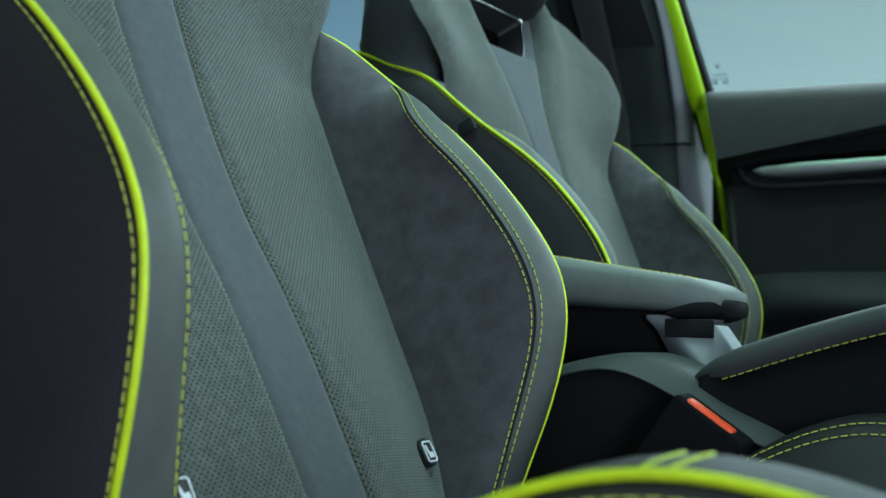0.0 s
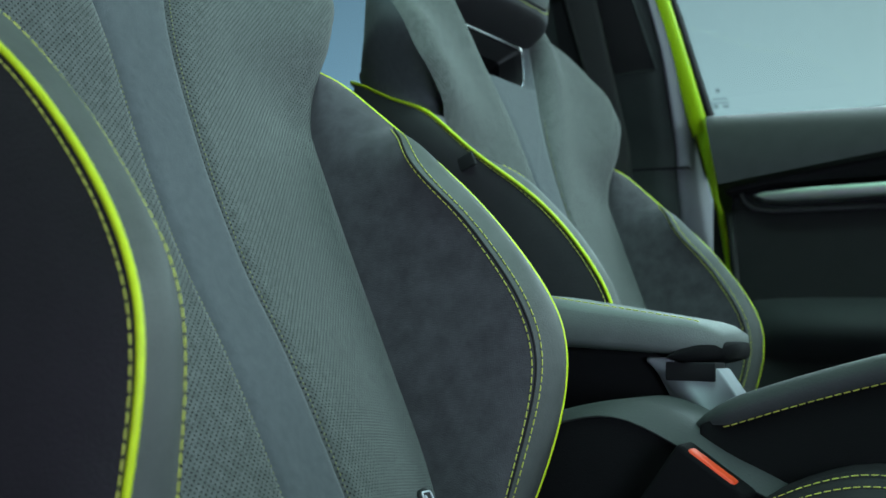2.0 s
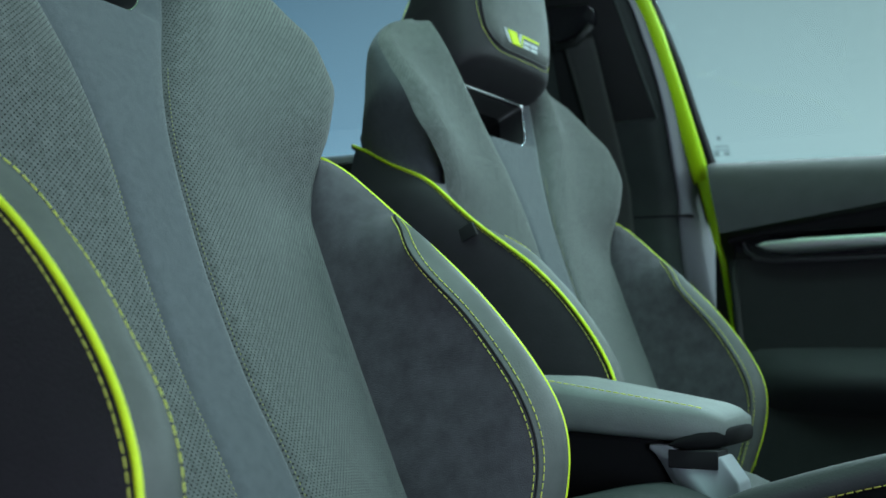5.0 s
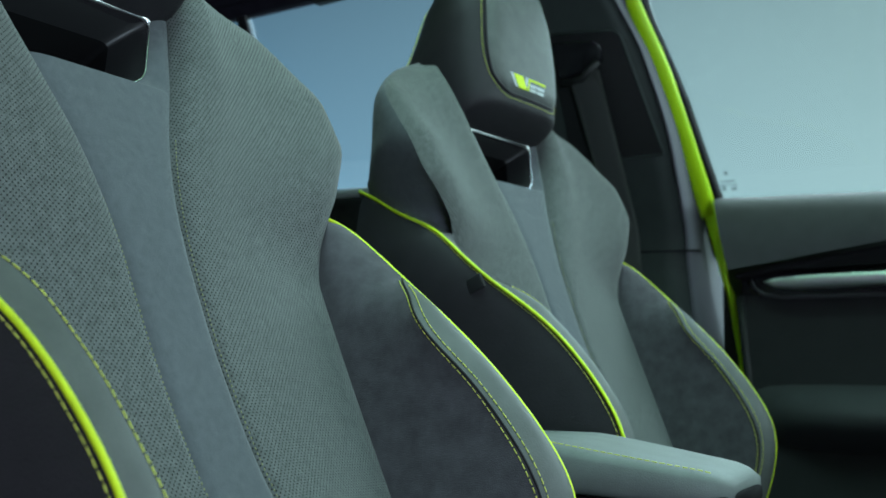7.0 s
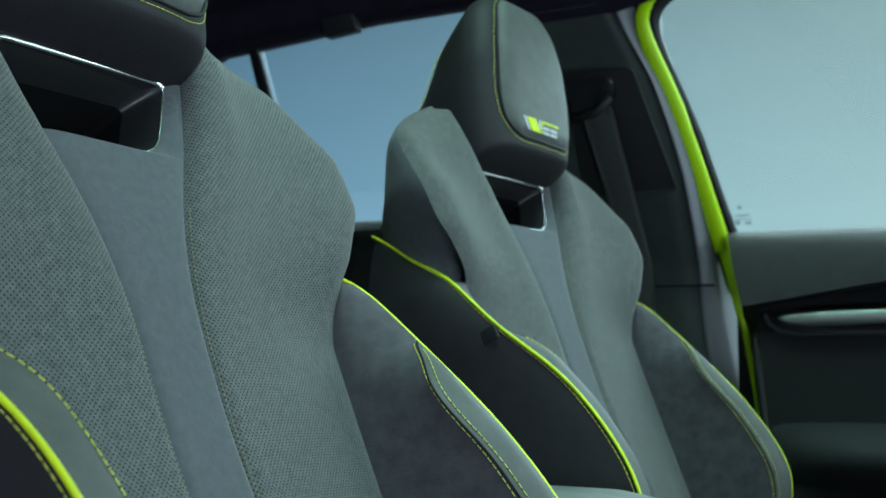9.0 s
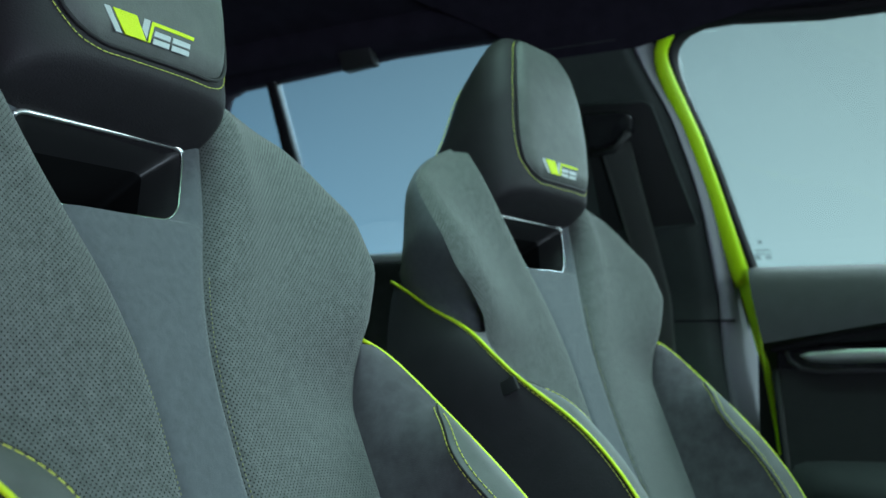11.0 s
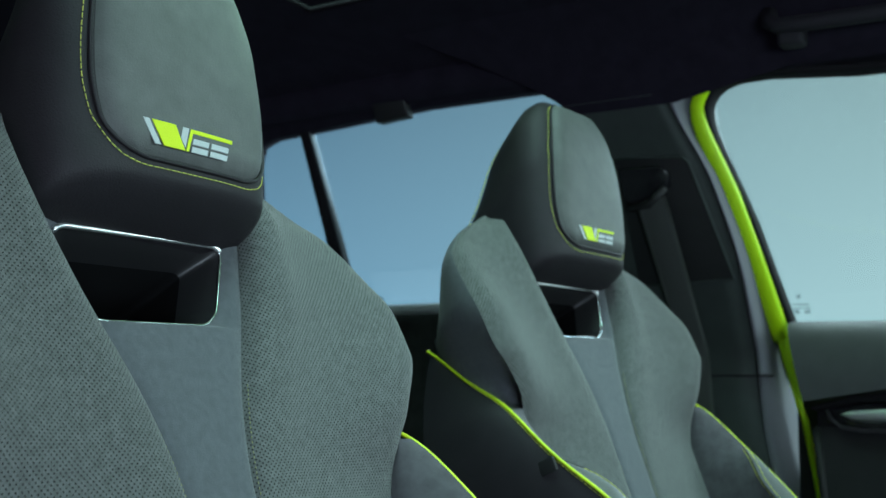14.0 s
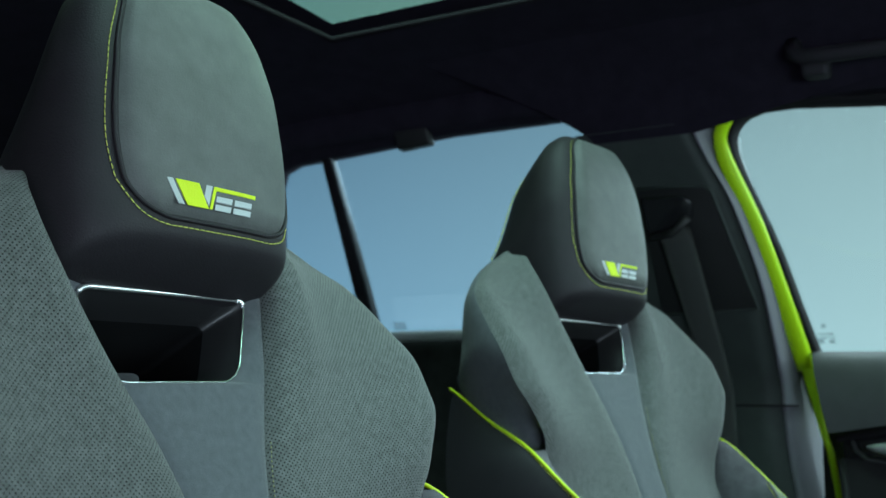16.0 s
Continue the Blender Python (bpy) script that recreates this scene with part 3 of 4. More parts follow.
part("door_handle", prism([(-0.362, 0.8985), (-0.345, 0.9035), (-0.30, 0.9065), (0.12, 0.920), (0.12, 0.905), (-0.27, 0.8885), (-0.318, 0.8875), (-0.345, 0.8900)], 0.03, lambda a, b, c: (a, 1.660 + c, b), 0.004), HANDLE, door, "brushed silver interior door handle")
part("handle_lip", tube([(-0.383, 1.684, 0.905), (-0.377, 1.682, 0.892), (-0.362, 1.680, 0.881), (-0.335, 1.679, 0.8765), (-0.18, 1.679, 0.879), (0.30, 1.679, 0.890)], 0.0032, sides=8), DOOR_SOFT, door, "soft lip under the handle recess")
part("card_edge", tube([(-0.399, 1.690, 0.880), (-0.392, 1.686, 0.80), (-0.380, 1.678, 0.70), (-0.366, 1.665, 0.60)], 0.006, sides=10), DOOR_HARD, door, "rounded edge of the lower card")
part("lower_card", sheet(lambda u, v: (-0.402 + 0.06 * u + 1.15 * v, 1.690 - 0.05 * u**2 - 0.01 * math.sin(math.pi * u), 0.880 - 0.51 * u), 12, 8), DOOR_LOW, door, "black plastic lower door card")
part("armrest_ledge", sheet(lambda u, v: (-0.40 + 1.15 * v, 1.690 - 0.075 * min(1, v / 0.12) ** 0.6 * math.sin(math.pi * min(1, u * 1.25)) ** 0.8 * (1 - 0.3 * u), 0.757 - 0.13 * u), 16, 24), PADDING, door, "black padded door armrest")
win = [(-0.445, 1.028), (0.75, 0.99), (0.75, 1.33), (-0.25, 1.362), (-0.45, 1.368), (-0.485, 1.360), (-0.502, 1.340), (-0.504, 1.31)]
part("window_glass", prism(win, 0.004, lambda a, b, c: on_side(a, b, -0.012 - c)), GLASS, door, "clear side window glass", smooth=False).visible_shadow = False
lime = [(-0.4565, 1.008), (-0.461, 1.030), (-0.472, 1.09), (-0.4835, 1.15), (-0.4965, 1.215), (-0.508, 1.255), (-0.517, 1.2855), (-0.522, 1.305), (-0.5245, 1.322), (-0.5235, 1.3355), (-0.518, 1.346), (-0.510, 1.355), (-0.5015, 1.361), (-0.492, 1.3650)]
edge = [(-0.4435, 1.03), (-0.459, 1.10), (-0.474, 1.174), (-0.485, 1.214), (-0.507, 1.285), (-0.512, 1.305), (-0.514, 1.322), (-0.5125, 1.336), (-0.507, 1.3475), (-0.497, 1.3575), (-0.4845, 1.3645), (-0.463, 1.370), (-0.42, 1.3705), (-0.30, 1.360), (0.7, 1.345)]


def ribbon(points, w_in, w_out, proud, thick, taper=None):
    """A painted strip along points of the side, with rounded section."""
    bm = bmesh.new()
    pts = [Vector((a, 0, b)) for a, b in points]
    rows = []
    for i, p in enumerate(pts):
        t = (pts[min(i + 1, len(pts) - 1)] - pts[max(i - 1, 0)]).normalized()
        n = Vector((t.z, 0, -t.x))
        k = taper(i) if taper else 1
        row = []
        for w, q in ((w_in * k, -0.02), (w_in * k, thick * 0.6), (w_in * 0.6 * k, thick), (-w_out * 0.6 * k, thick), (-w_out * k, thick * 0.6), (-w_out * k, -0.02)):
            g = p + n * w
            row.append(bm.verts.new(on_side(g.x, g.z, proud + q)))
        rows.append(row)
    for r, q in zip(rows, rows[1:]):
        for k in range(5):
            bm.faces.new((r[k], r[k + 1], q[k + 1], q[k]))
    return bm


part("window_frame", ribbon(lime, 0.0138, 0.016, 0.0, 0.018, lambda i: max(0.10, 1.0 - 0.42 * max(0, i - 3) / 8 - 0.15 * max(0, i - 11))), PAINT, door, "lime painted window frame")
part("door_edge", prism([(-0.395, 0.62), (-0.386, 0.62), (-0.410, 0.79), (-0.423, 0.886), (-0.431, 0.908), (-0.447, 1.026), (-0.466, 1.010), (-0.439, 0.908), (-0.430, 0.886), (-0.416, 0.79)], 0.03, lambda a, b, c: Vector((a, 1.742 + c, b)), 0.002), PAINT, door, "lime painted door edge")
part("window_header", prism([(-0.70, 0.95), (-0.447, 0.95), (-0.462, 1.030), (-0.487, 1.15), (-0.513, 1.28), (-0.519, 1.325), (-0.512, 1.352), (-0.499, 1.364), (-0.47, 1.3715), (0.7, 1.357), (0.7, 1.47), (-0.70, 1.47)], 0.012, lambda a, b, c: on_side(a, b, -0.022 + c)), SEAL, door, "black inner sheet behind the window frame", smooth=False)
part("header_trim", prism([(-0.535, 1.372), (-0.485, 1.3705), (0.7, 1.357), (0.7, 1.47), (-0.56, 1.47)], 0.03, lambda a, b, c: on_side(a, b, -0.005 + c), 0.003), HEADLINER, door, "black trim over the side window")
part("window_seal", ribbon(edge, 0.005, 0.006, 0.0, 0.010), SEAL, door, "black rubber window seal")
part("door_shell", box(-0.44, 0.75, 1.752, 1.775, 0.30, 1.015), DOOR_HARD, door, "black inner door shell")

PRINT = glass("etched_print", (0.80, 0.82, 0.82))
for k, (dx, dz, w, h) in enumerate(((0.0, 0.028, 0.006, 0.006), (-0.006, 0.018, 0.022, 0.0025), (-0.008, 0.013, 0.026, 0.002), (-0.007, 0.006, 0.008, 0.006), (0.008, 0.006, 0.009, 0.005))):
    part("glass_mark", prism([(-0.432 + dx, 1.040 + dz), (-0.432 + dx + w, 1.040 + dz), (-0.432 + dx + w, 1.040 + dz + h), (-0.432 + dx, 1.040 + dz + h)], 0.0008, lambda a, b, c: on_side(a, b, -0.010 + c)), PRINT, door, "faint grey etched glass mark", smooth=False)

# middle pillar of the far side
pillar = thing("trim_middle_pillar", pose(0, 0, 0), "dark grey plastic middle pillar trim with belt slot", "pillar trim", kind="structure")


band_in = curve_of([(0.45, -0.440), (0.77, -0.468), (0.886, -0.485), (0.987, -0.492), (1.10, -0.494), (1.232, -0.514), (1.325, -0.549), (1.36, -0.560), (1.43, -0.585)])
band_out = curve_of([(0.45, -0.405), (0.77, -0.430), (0.886, -0.451), (0.987, -0.463), (1.10, -0.470), (1.232, -0.496), (1.325, -0.527), (1.36, -0.520), (1.43, -0.500)])


def pillar_y(z):
    return min(glass_y(z) - 0.050, 1.722)


def pillar_face(u, v):
    """Inner face of the trim: flat inside, rolled over at both edges."""
    z = 0.45 + 0.90 * v
    x0 = curve_of([(0.45, -0.90), (0.9, -0.84), (1.10, -0.775), (1.24, -0.755), (1.37, -0.74), (1.43, -0.76)])(z)
    x1 = band_in(z) - 0.001
    e = max(0.0, 1 - min(u / 0.12, (1 - u) / 0.10))
    return (x0 + (x1 - x0) * u, pillar_y(z) + 0.014 * e**2.2, z)


part("pillar_cover", sheet(pillar_face, 40, 50), PILLAR, pillar, "dark grey plastic pillar cover")


def seal_face(u, v):
    """Soft seal beside the door frame, running on behind it."""
    z = 0.45 + 0.90 * v
    w = min(1.0, u / 0.8)
    x0, x1 = band_in(z), band_out(z) - 0.010
    return (x0 + (x1 - x0) * w + 0.006 * max(0, u - 0.8) / 0.2, pillar_y(z) + 0.006 + 0.036 * w**1.6 - 0.008 * math.sin(math.pi * w) + 0.06 * max(0, u - 0.8) / 0.2, z)


part("edge_seal", sheet(seal_face, 15, 50), RUBBER, pillar, "grey rubber door seal")


def pillar_fan(u, v):
    """Fabric above the pillar, spreading as it rolls over into the roof."""
    z = 1.335 + 0.155 * v
    x0, x1 = -0.70 - 0.30 * v**1.3, -0.545 + 0.9 * v
    return (x0 + (x1 - x0) * u, pillar_y(1.335) - 0.004 - 0.04 * v - 0.13 * v**3, z)


part("pillar_top", sheet(pillar_fan, 16, 16), HEADLINER, pillar, "black fabric pillar top")
part("cover_joint", box(-0.76, -0.470, pillar_y(0.95) - 0.0006, pillar_y(0.95) + 0.02, 0.952, 0.9550), SEAL, pillar, "dark joint between the trim halves")
part("belt_panel", prism([(-0.650, 1.268), (-0.548, 1.264), (-0.538, 1.256), (-0.503, 1.098), (-0.505, 1.092), (-0.650, 1.090)], 0.003, lambda a, b, c: Vector((a, pillar_y(b) - c, b)), 0.001), DOOR_HARD, pillar, "black belt height panel")
part("panel_rim", tube([(a, pillar_y(b) - 0.003, b) for a, b in ((-0.650, 1.269), (-0.600, 1.268), (-0.549, 1.265), (-0.539, 1.257), (-0.522, 1.18), (-0.503, 1.095), (-0.580, 1.091), (-0.650, 1.090))], 0.0022, sides=6), PILLAR, pillar, "thin grey edge of the belt panel")

belt = thing("seat_belt", pose(0, 0, 0), "black webbing seat belt hanging from the middle pillar", "seat belt")
part("belt_guide", prism([(-0.640, 1.254), (-0.575, 1.252), (-0.566, 1.244), (-0.570, 1.226), (-0.590, 1.212), (-0.630, 1.202), (-0.640, 1.21)], 0.022, lambda a, b, c: Vector((a, pillar_y(b) - 0.003 - c, b)), 0.005), GLOSS, belt, "black plastic belt guide")
part("guide_loop", tube([(-0.634, pillar_y(1.20) - 0.026, 1.198), (-0.602, pillar_y(1.20) - 0.028, 1.200), (-0.574, pillar_y(1.22) - 0.026, 1.222)], 0.006, sides=8), DOOR_HARD, belt, "black plastic loop")


def strap(u, v):
    z = 1.212 - 0.66 * v
    w = curve_of([(0.50, 0.046), (1.03, 0.044), (1.22, 0.050)])(z)
    x = curve_of([(0.50, -0.555), (0.90, -0.575), (1.03, -0.583), (1.212, -0.600)])(z)
    return (x - w / 2 + w * u, pillar_y(z) - 0.020 + 0.012 * v - 0.002 * math.sin(math.pi * u), z)


sb = sheet(strap, 6, 30)
bmesh.ops.solidify(sb, geom=sb.faces[:], thickness=0.0015)
part("webbing", sb, WEBBING, belt, "black woven webbing")

# rear door and quarter of the far side
rear = thing("door_2", pose(0, 0, 0), "black rear door with tinted side window", "car door", kind="structure")
part("rear_card", box(-1.62, -0.76, 1.62, 1.78, 0.45, 1.058, 0.02, 3), CARPET, rear, "black rear door card")
part("window_ledge", box(-1.60, -0.76, 1.66, 1.725, 1.057, 1.077, 0.006), LEDGE, rear, "pale grey window ledge")
part("window_frame", prism([(-1.75, 1.058), (-0.70, 1.058), (-0.70, 1.48), (-1.75, 1.48)], 0.004, lambda a, b, c: on_side(a, b, -0.03 - c)), GLASS_DARK, rear, "tinted side window glass", smooth=False).visible_shadow = False
part("quarter_bar", prism([(-1.250, 1.05), (-1.218, 1.05), (-1.208, 1.42), (-1.228, 1.42)], 0.02, lambda a, b, c: on_side(a, b, -0.012 + c), 0.003), GLOSS, rear, "black window divider bar")
part("quarter_trim", prism([(-2.0, 1.0), (-1.50, 1.0), (-1.44, 1.10), (-1.365, 1.28), (-1.345, 1.335), (-1.325, 1.360), (-1.29, 1.370), (-1.19, 1.374), (-0.97, 1.385), (-0.76, 1.385), (-0.69, 1.36), (-0.69, 1.50), (-2.0, 1.50)], 0.03, lambda a, b, c: on_side(a, b, -0.015 + c)), HEADLINER, rear, "black quarter trim")

part("glass_mark", prism([(-1.200, 1.085), (-1.175, 1.085), (-1.175, 1.100), (-1.200, 1.100)], 0.0008, lambda a, b, c: on_side(a, b, -0.027 + c)), PRINT, rear, "faint grey etched glass mark", smooth=False)
part("blind_hook", prism([(-1.055, 1.366), (-0.992, 1.370), (-0.992, 1.395), (-1.055, 1.395)], 0.02, lambda a, b, c: on_side(a, b, 0.012 + c), 0.003), DOOR_HARD, rear, "small black blind hook")

# roof
roof = thing("ceiling", pose(0, 0, 0), "black fabric headliner with a glass sunroof opening", "headliner", kind="structure")


def roof_z(x, y):
    return 1.50 - 0.085 * max(0, abs(y - MID) / 0.66) ** 4 - 0.05 * max(0, -x - 0.9) ** 1.5 - 0.06 * max(0, x) ** 1.5


SUN = (-1.027, 0.10, 0.45, 1.31)


def roof_bm():
    bm = bmesh.new()
    xs = [-2.2, -1.9, -1.6, -1.3, SUN[0], -0.8, -0.5, -0.2, SUN[1], 0.35]
    ys = [0.20, 0.26, 0.34, SUN[2], 0.65, 0.9, 1.1, SUN[3], 1.42, 1.48, 1.52, 1.56]
    vs = {(i, j, k): bm.verts.new((x, y, roof_z(x, y) + 0.03 * k)) for i, x in enumerate(xs) for j, y in enumerate(ys) for k in (0, 1)}
    for i in range(len(xs) - 1):
        for j in range(len(ys) - 1):
            if SUN[0] <= xs[i] < SUN[1] and SUN[2] <= ys[j] < SUN[3]:
                continue
            for k in (0, 1):
                bm.faces.new([vs[i, j, k], vs[i + 1, j, k], vs[i + 1, j + 1, k], vs[i, j + 1, k]])
    return bm


part("lining", roof_bm(), HEADLINER, roof, "black fabric lining")
part("sunroof_frame", tube([(SUN[0], SUN[2], 1.498), (SUN[0], SUN[3], 1.490), (SUN[1], SUN[3], 1.490), (SUN[1], SUN[2], 1.498), (SUN[0], SUN[2], 1.498)], 0.004, sides=6), SEAL, roof, "black sunroof frame")
part("sunroof_glass", box(SUN[0] - 0.05, SUN[1] + 0.05, SUN[2] - 0.05, SUN[3] + 0.05, 1.532, 1.538), glass("roof_glass", (0.78, 0.92, 0.78)), roof, "dark tinted roof glass").visible_shadow = False
part("roof_rail", tube([(0.6, 1.55, 1.392), (0.0, 1.552, 1.40), (-0.4, 1.55, 1.408), (-0.6, 1.54, 1.42), (-0.9, 1.535, 1.425), (-1.3, 1.53, 1.42), (-2.0, 1.52, 1.38)], 0.035, sides=12), HEADLINER, roof, "black fabric roof edge")

grab = thing("grab_handle", pose(0, 0, 0), "black plastic grab handle above the door window", "grab handle")
part("handle_bar", tube([(-0.392, 1.475, 1.425), (-0.389, 1.462, 1.410), (-0.375, 1.455, 1.400), (-0.34, 1.452, 1.398), (-0.08, 1.452, 1.394), (-0.05, 1.458, 1.396), (-0.04, 1.475, 1.41)], 0.011, sides=10), GRIP, grab)
for x in (-0.362, -0.07):
    part("mount", box(x - 0.017, x + 0.017, 1.454, 1.485, 1.374, 1.408, 0.007, 3), GRIP, grab)

# closing parts of the cabin
tagged(part("floor", box(-2.2, 0.9, 0.0, 1.75, 0.24, 0.28), CARPET), "black carpet cabin floor", "floor", kind="structure")
tagged(part("wall_rear", box(-2.25, -2.2, 0.05, 1.7, 0.24, 1.0), PILLAR), "black cabin rear wall below the rear window", "wall", kind="structure")
tagged(part("wall_side", box(-2.2, -0.62, -0.03, 0.0, 0.24, 1.05), PILLAR), "black rear side wall of the open side", "wall", kind="structure")
tagged(part("dashboard", box(0.62, 0.95, 0.05, 1.65, 0.55, 0.92, 0.05, 3), DOOR_SOFT), "black dashboard under the windscreen", "dashboard", kind="structure")

bench = thing("rear_bench", pose(0, 0, 0), "black rear bench with three headrests", "car seat")
part("backrest", box(-1.62, -1.45, 0.2, 1.5, 0.27, 1.02, 0.04, 3), SUEDE_DARK, bench)
part("seat", box(-1.50, -1.0, 0.2, 1.5, 0.27, 0.56, 0.05, 3), SUEDE_DARK, bench)
for y in (0.47, 0.85, 1.22):
    part("head_cushion", box(-1.63, -1.54, y - 0.13, y + 0.13, 1.03, 1.17, 0.03, 3), LEATHER, bench)

# armrest and console
arm = thing("armrest", pose(0, 0, 0), "dark leather centre armrest with yellow-green stitching", "armrest")


def arm_half(v):
    """Half width of the armrest along its length."""
    return 0.080 * (1 - 0.28 * max(0, (v - 0.6) / 0.4) ** 2) * (1 - 0.25 * max(0.0, (v - 0.93) / 0.07) ** 3)


def pad(u, v):
    """Rounded armrest pad, thinner towards its rounded nose."""
    x = -0.62 + 0.414 * v
    e = max(0.0, (v - 0.93) / 0.07)
    top, bot = 0.722 - 0.155 * max(0, x + 0.345), 0.6805 - 0.055 * max(0, x + 0.317)
    hw = arm_half(v)
    mz, hz = (top + bot) / 2, (top - bot) / 2 * (1 - 0.45 * e**3)
    a = 2 * math.pi * u
    c, s = math.cos(a), math.sin(a)
    return (x, 0.892 + hw * math.copysign(abs(c) ** 0.38, c), mz + hz * math.copysign(abs(s) ** 0.38, s))


pb = sheet(pad, 32, 40, closed=True)
pb.verts.ensure_lookup_table()
pb.faces.new(pb.verts[:32]), pb.faces.new(pb.verts[-32:])
part("pad", pb, PAD, arm, "grey-green leather armrest pad")
part("stitching", stitches([Vector(pad(0.355, k / 40)) + Vector((0, -0.001, 0.001)) for k in range(40)]), THREAD, arm, "yellow-green stitching")
cap_top = spline_of([(0.0, 0.6765), (0.15, 0.6815), (0.35, 0.6855), (0.6, 0.6880), (1.0, 0.6875)])


def nose_cap(u, v):
    """Dark cap let into the underside of the nose."""
    x = -0.241 + 0.0368 * v
    top, bot = cap_top(v), 0.6745 - 0.0045 * math.sin(math.pi * v**0.8)
    hw = (arm_half(min(1.0, (x + 0.62) / 0.414)) + 0.0022) * (1 - 0.10 * max(0.0, (v - 0.6) / 0.4) ** 2)
    a = 2 * math.pi * u
    c, w = math.cos(a), math.sin(a)
    return (x, 0.892 + hw * math.copysign(abs(c) ** 0.4, c), (top + bot) / 2 + (top - bot) / 2 * math.copysign(abs(w) ** 0.6, w))


nb = sheet(nose_cap, 32, 16, closed=True)
nb.verts.ensure_lookup_table()
nb.faces.new(nb.verts[:32]), nb.faces.new(nb.verts[-32:])
part("nose_cap", nb, CARD, arm, "dark plastic cap under the nose")
part("hinge", prism([(-0.42, 0.60), (-0.24, 0.60), (-0.232, 0.650), (-0.25, 0.680), (-0.42, 0.682)], 0.11, lambda a, b, c: (a, 0.838 + c, b), 0.006), CARD, arm, "black plastic hinge")
part("hinge_cover", prism([(-0.258, 0.675), (-0.240, 0.675), (-0.235, 0.668), (-0.205, 0.668), (-0.192, 0.650), (-0.185, 0.60), (-0.225, 0.60), (-0.222, 0.633), (-0.240, 0.646), (-0.247, 0.664), (-0.258, 0.671)], 0.12, lambda a, b, c: (a, 0.831 + 0.3 * c, b), 0.002), SILVER, arm, "satin silver hinge cover")
part("hinge_gap", box(-0.243, -0.2065, 0.8295, 0.86, 0.6585, 0.672, 0.001), SEAL, arm, "dark gap in the hinge cover")

console = thing("centre_console", pose(0, 0, 0), "black plastic centre console between the seats", "console")
crest = spline_of([(-0.50, 0.590), (-0.40, 0.611), (-0.300, 0.637), (-0.279, 0.6425), (-0.258, 0.6465), (-0.240, 0.6475), (-0.223, 0.6435), (-0.202, 0.634), (-0.186, 0.6235), (-0.155, 0.609), (-0.136, 0.600), (-0.05, 0.560), (0.10, 0.530), (0.30, 0.520)])
skirt_top = spline_of([(-0.50, 0.575), (-0.40, 0.600), (-0.330, 0.620), (-0.287, 0.631), (-0.265, 0.636), (-0.248, 0.636), (-0.230, 0.631), (-0.205, 0.619), (-0.179, 0.605), (-0.153, 0.593), (-0.10, 0.572), (0.0, 0.540), (0.10, 0.520), (0.30, 0.510)])


def hump(u, v):
    """Soft shoulder of the console: from the black skirt up to its crest, then level inwards."""
    x = -0.50 + 0.80 * v
    if u < 0.6:
        k = u / 0.6
        return (x, 0.7345 + 0.0305 * k, skirt_top(x) + (crest(x) - skirt_top(x)) * math.sin(k * math.pi / 2))
    return (x, 0.765 + 0.25 * (u - 0.6) / 0.4, crest(x) - 0.004 * ((u - 0.6) / 0.4) ** 2)


part("shoulder", sheet(hump, 14, 80), PADDING, console, "dark grey-green soft console shoulder")


def skirt(u, v):
    x = -0.50 + 0.80 * v
    return (x, 0.7345 - 0.006 * math.sin(math.pi * min(1, u * 6) / 2), skirt_top(x) - 0.001 - (skirt_top(x) - 0.285) * u)


part("side_skirt", sheet(skirt, 18, 60), CARD, console, "black plastic console side")
part("skirt_edge", tube([(x, 0.7335, skirt_top(x)) for x in [-0.50 + 0.80 * k / 80 for k in range(81)]], 0.0009, sides=6), DOOR_HARD, console, "thin moulded edge of the console side")
part("body", box(-0.62, 0.30, 0.80, 1.015, 0.285, 0.515, 0.01), CARD, console, "black plastic console body")


def rail_z(x):
    return 0.632 + 0.40 * (x + 0.2) - 0.55 * (x + 0.2) ** 2


def knee_rail(u, v):
    """Padded rail that starts as a blunt point and climbs towards the dashboard."""
    x = -0.2045 + 0.50 * v
    k = max(0.05, 1 - (1 - min(1.0, v / 0.07)) ** 2) ** 0.6
    a = 2 * math.pi * u
    return (x, 0.765 + 0.018 * k * math.cos(a), rail_z(x) + 0.011 * k * math.sin(a))


part("knee_rail", sheet(knee_rail, 18, 60, closed=True), PADDING, console, "dark grey-green leather knee rail")
part("rail_stitching", stitches([Vector(knee_rail(0.612, 0.035 + 0.9 * k / 40)) + Vector((0, -0.0008, -0.0003)) for k in range(41)]), THREAD, console, "yellow-green stitching")
part("rail_panel", prism([(-0.197, 0.55), (0.29, 0.50), (0.29, rail_z(0.29)), (0.0, rail_z(0.0)), (-0.10, rail_z(-0.10)), (-0.15, rail_z(-0.15)), (-0.190, rail_z(-0.190)), (-0.197, rail_z(-0.197))], 0.025, lambda a, b, c: (a, 0.7515 + c, b), 0.001), CARD, console, "black console panel below the rail")

buckle = thing("belt_buckle", pose(-0.1785, 0.715, 0.607, 0, 34, 0), "black seat belt buckle with red release button", "belt buckle")
part("housing", box(-0.026, 0.026, -0.014, 0.016, -0.11, 0.004, 0.004, 3), CARD, buckle)
part("release_button", box(-0.0185, 0.0155, -0.0125, 0.000, 0.000, 0.0055, 0.002), ORANGE, buckle, "red release button")

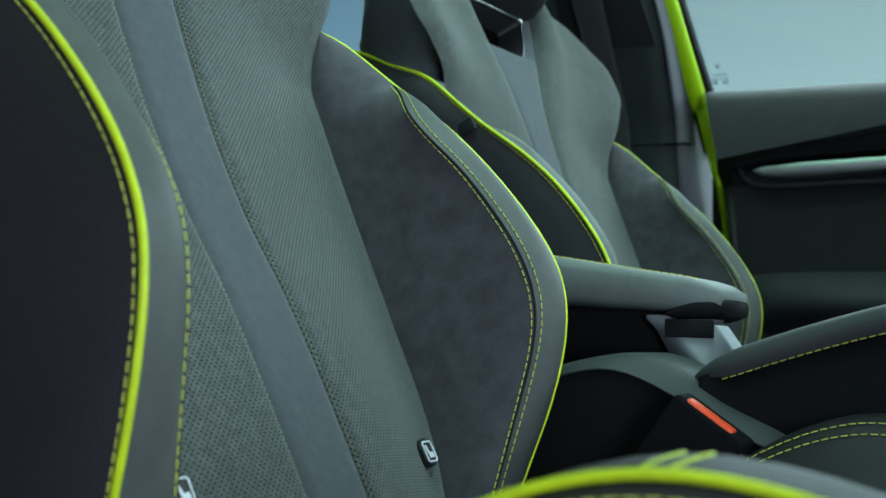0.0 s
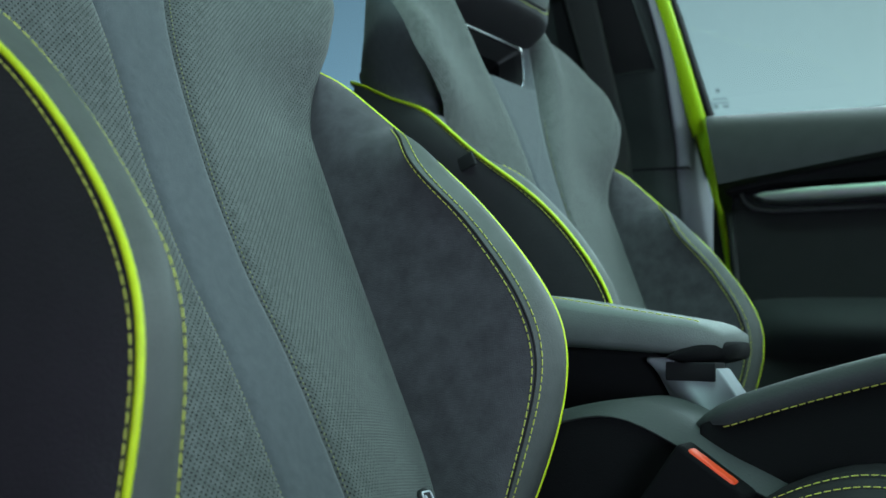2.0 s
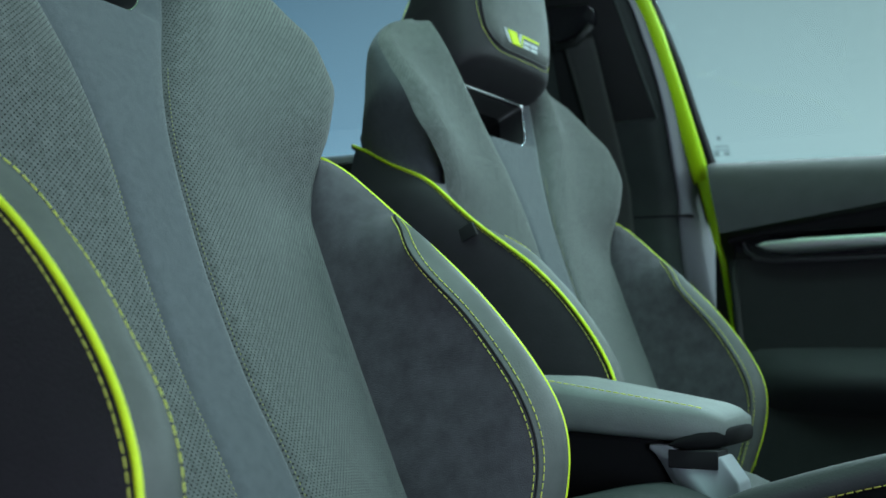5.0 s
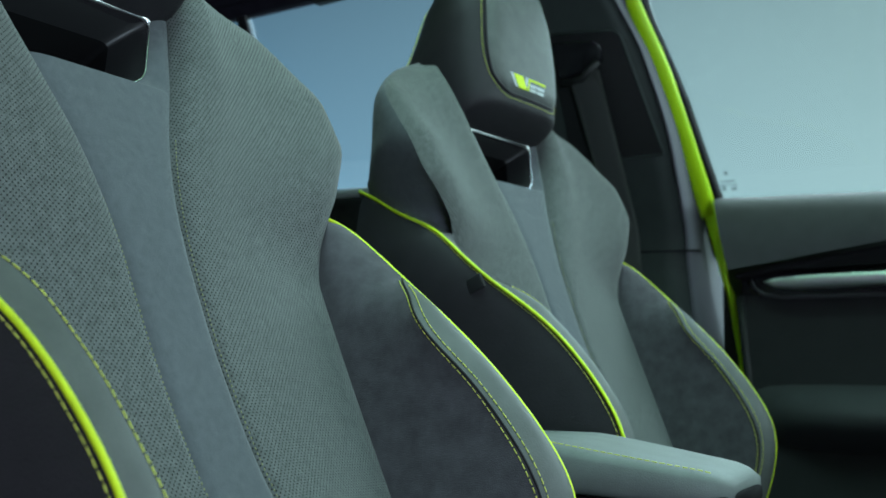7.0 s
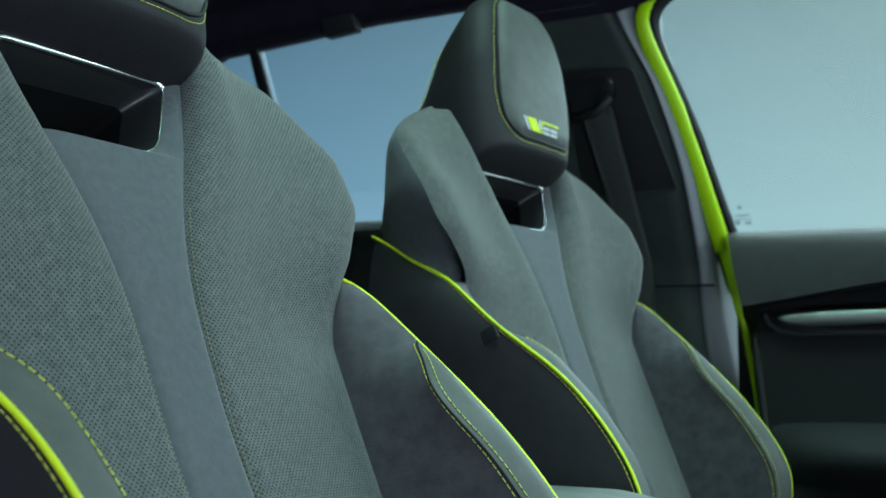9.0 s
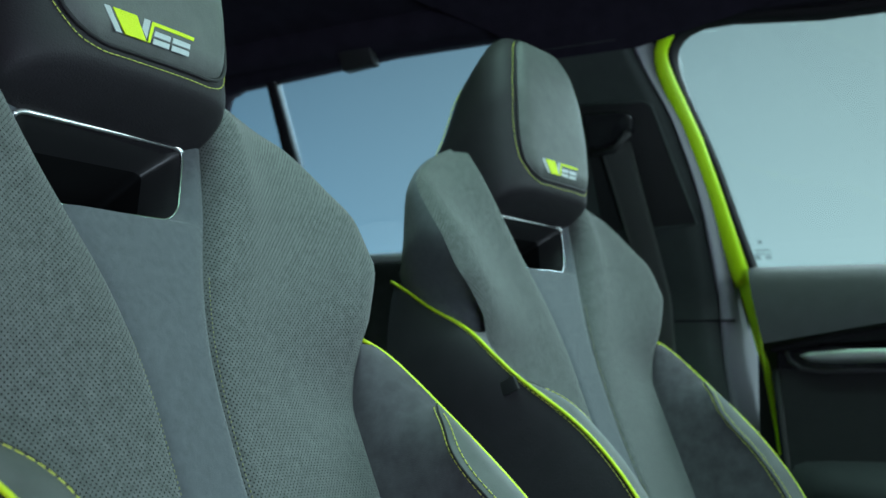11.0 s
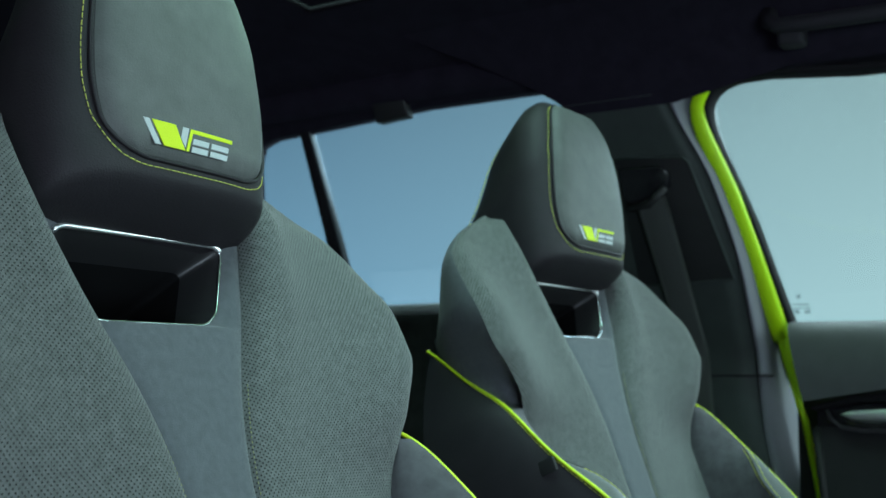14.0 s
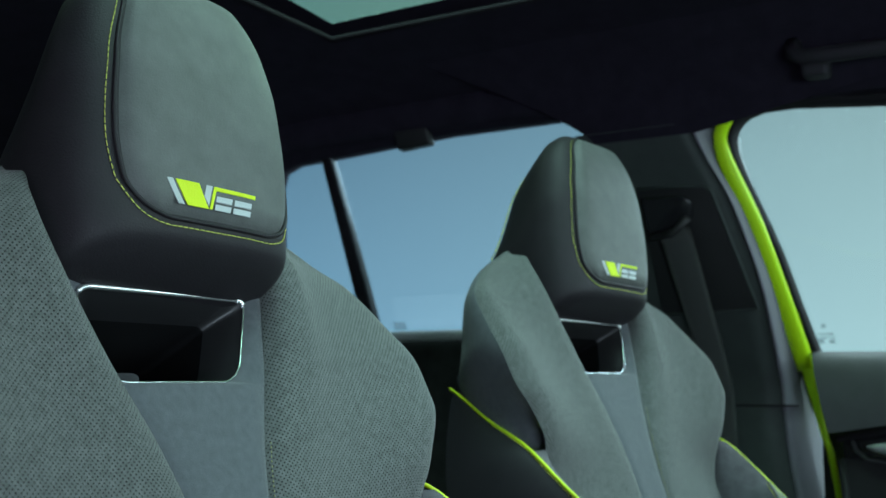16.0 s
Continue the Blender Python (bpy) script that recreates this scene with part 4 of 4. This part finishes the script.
# ---- studio round the car ----
tagged(part("ground", box(-60, 60, -60, 60, -0.05, 0.0), CONCRETE), "grey studio floor", "floor", kind="structure")


# Light on the wall is painted as emission, brighter towards +x.
def backdrop_material():
    m = bpy.data.materials.new("painted_glow_cyclorama")
    m.use_nodes = True
    nt = m.node_tree
    nt.nodes.clear()
    out, em = nt.nodes.new("ShaderNodeOutputMaterial"), nt.nodes.new("ShaderNodeEmission")
    co = nt.nodes.new("ShaderNodeTexCoord")
    sep = nt.nodes.new("ShaderNodeSeparateXYZ")
    nt.links.new(co.outputs["Object"], sep.inputs[0])
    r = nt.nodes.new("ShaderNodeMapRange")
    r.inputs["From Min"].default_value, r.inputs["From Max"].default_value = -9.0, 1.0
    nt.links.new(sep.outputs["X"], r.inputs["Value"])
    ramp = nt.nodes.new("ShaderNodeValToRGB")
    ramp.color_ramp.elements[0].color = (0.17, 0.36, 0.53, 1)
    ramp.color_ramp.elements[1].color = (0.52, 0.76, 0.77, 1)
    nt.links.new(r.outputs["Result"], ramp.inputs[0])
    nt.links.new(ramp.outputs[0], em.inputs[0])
    # painted falloff of that light: the glow dims with height
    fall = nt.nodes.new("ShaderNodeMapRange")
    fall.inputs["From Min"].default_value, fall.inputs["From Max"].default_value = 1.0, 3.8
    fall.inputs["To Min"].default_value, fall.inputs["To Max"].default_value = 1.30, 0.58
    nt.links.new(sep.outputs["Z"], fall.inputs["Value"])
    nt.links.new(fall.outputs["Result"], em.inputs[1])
    nt.links.new(em.outputs[0], out.inputs[0])
    return m


tagged(part("backdrop", sheet(lambda u, v: (-30 + 50 * u, 7 + 1.5 * v * v, 9 * v), 20, 6), backdrop_material()), "pale blue-green studio wall with its light painted as glow", "backdrop", kind="structure")


# Even green emission stands in for light falling on the ceiling.
def ceiling_material():
    m = bpy.data.materials.new("glow_studio_ceiling")
    m.use_nodes = True
    b = m.node_tree.nodes["Principled BSDF"]
    b.inputs["Base Color"].default_value = (0.3, 0.3, 0.3, 1)
    b.inputs["Emission Color"].default_value = (0.52, 0.80, 0.60, 1)
    b.inputs["Emission Strength"].default_value = 0.62
    return m


tagged(part("studio_ceiling", box(-8, 6, -6, 8, 6.0, 6.1), ceiling_material()), "studio ceiling with its soft light put in as glow", "ceiling", kind="structure")
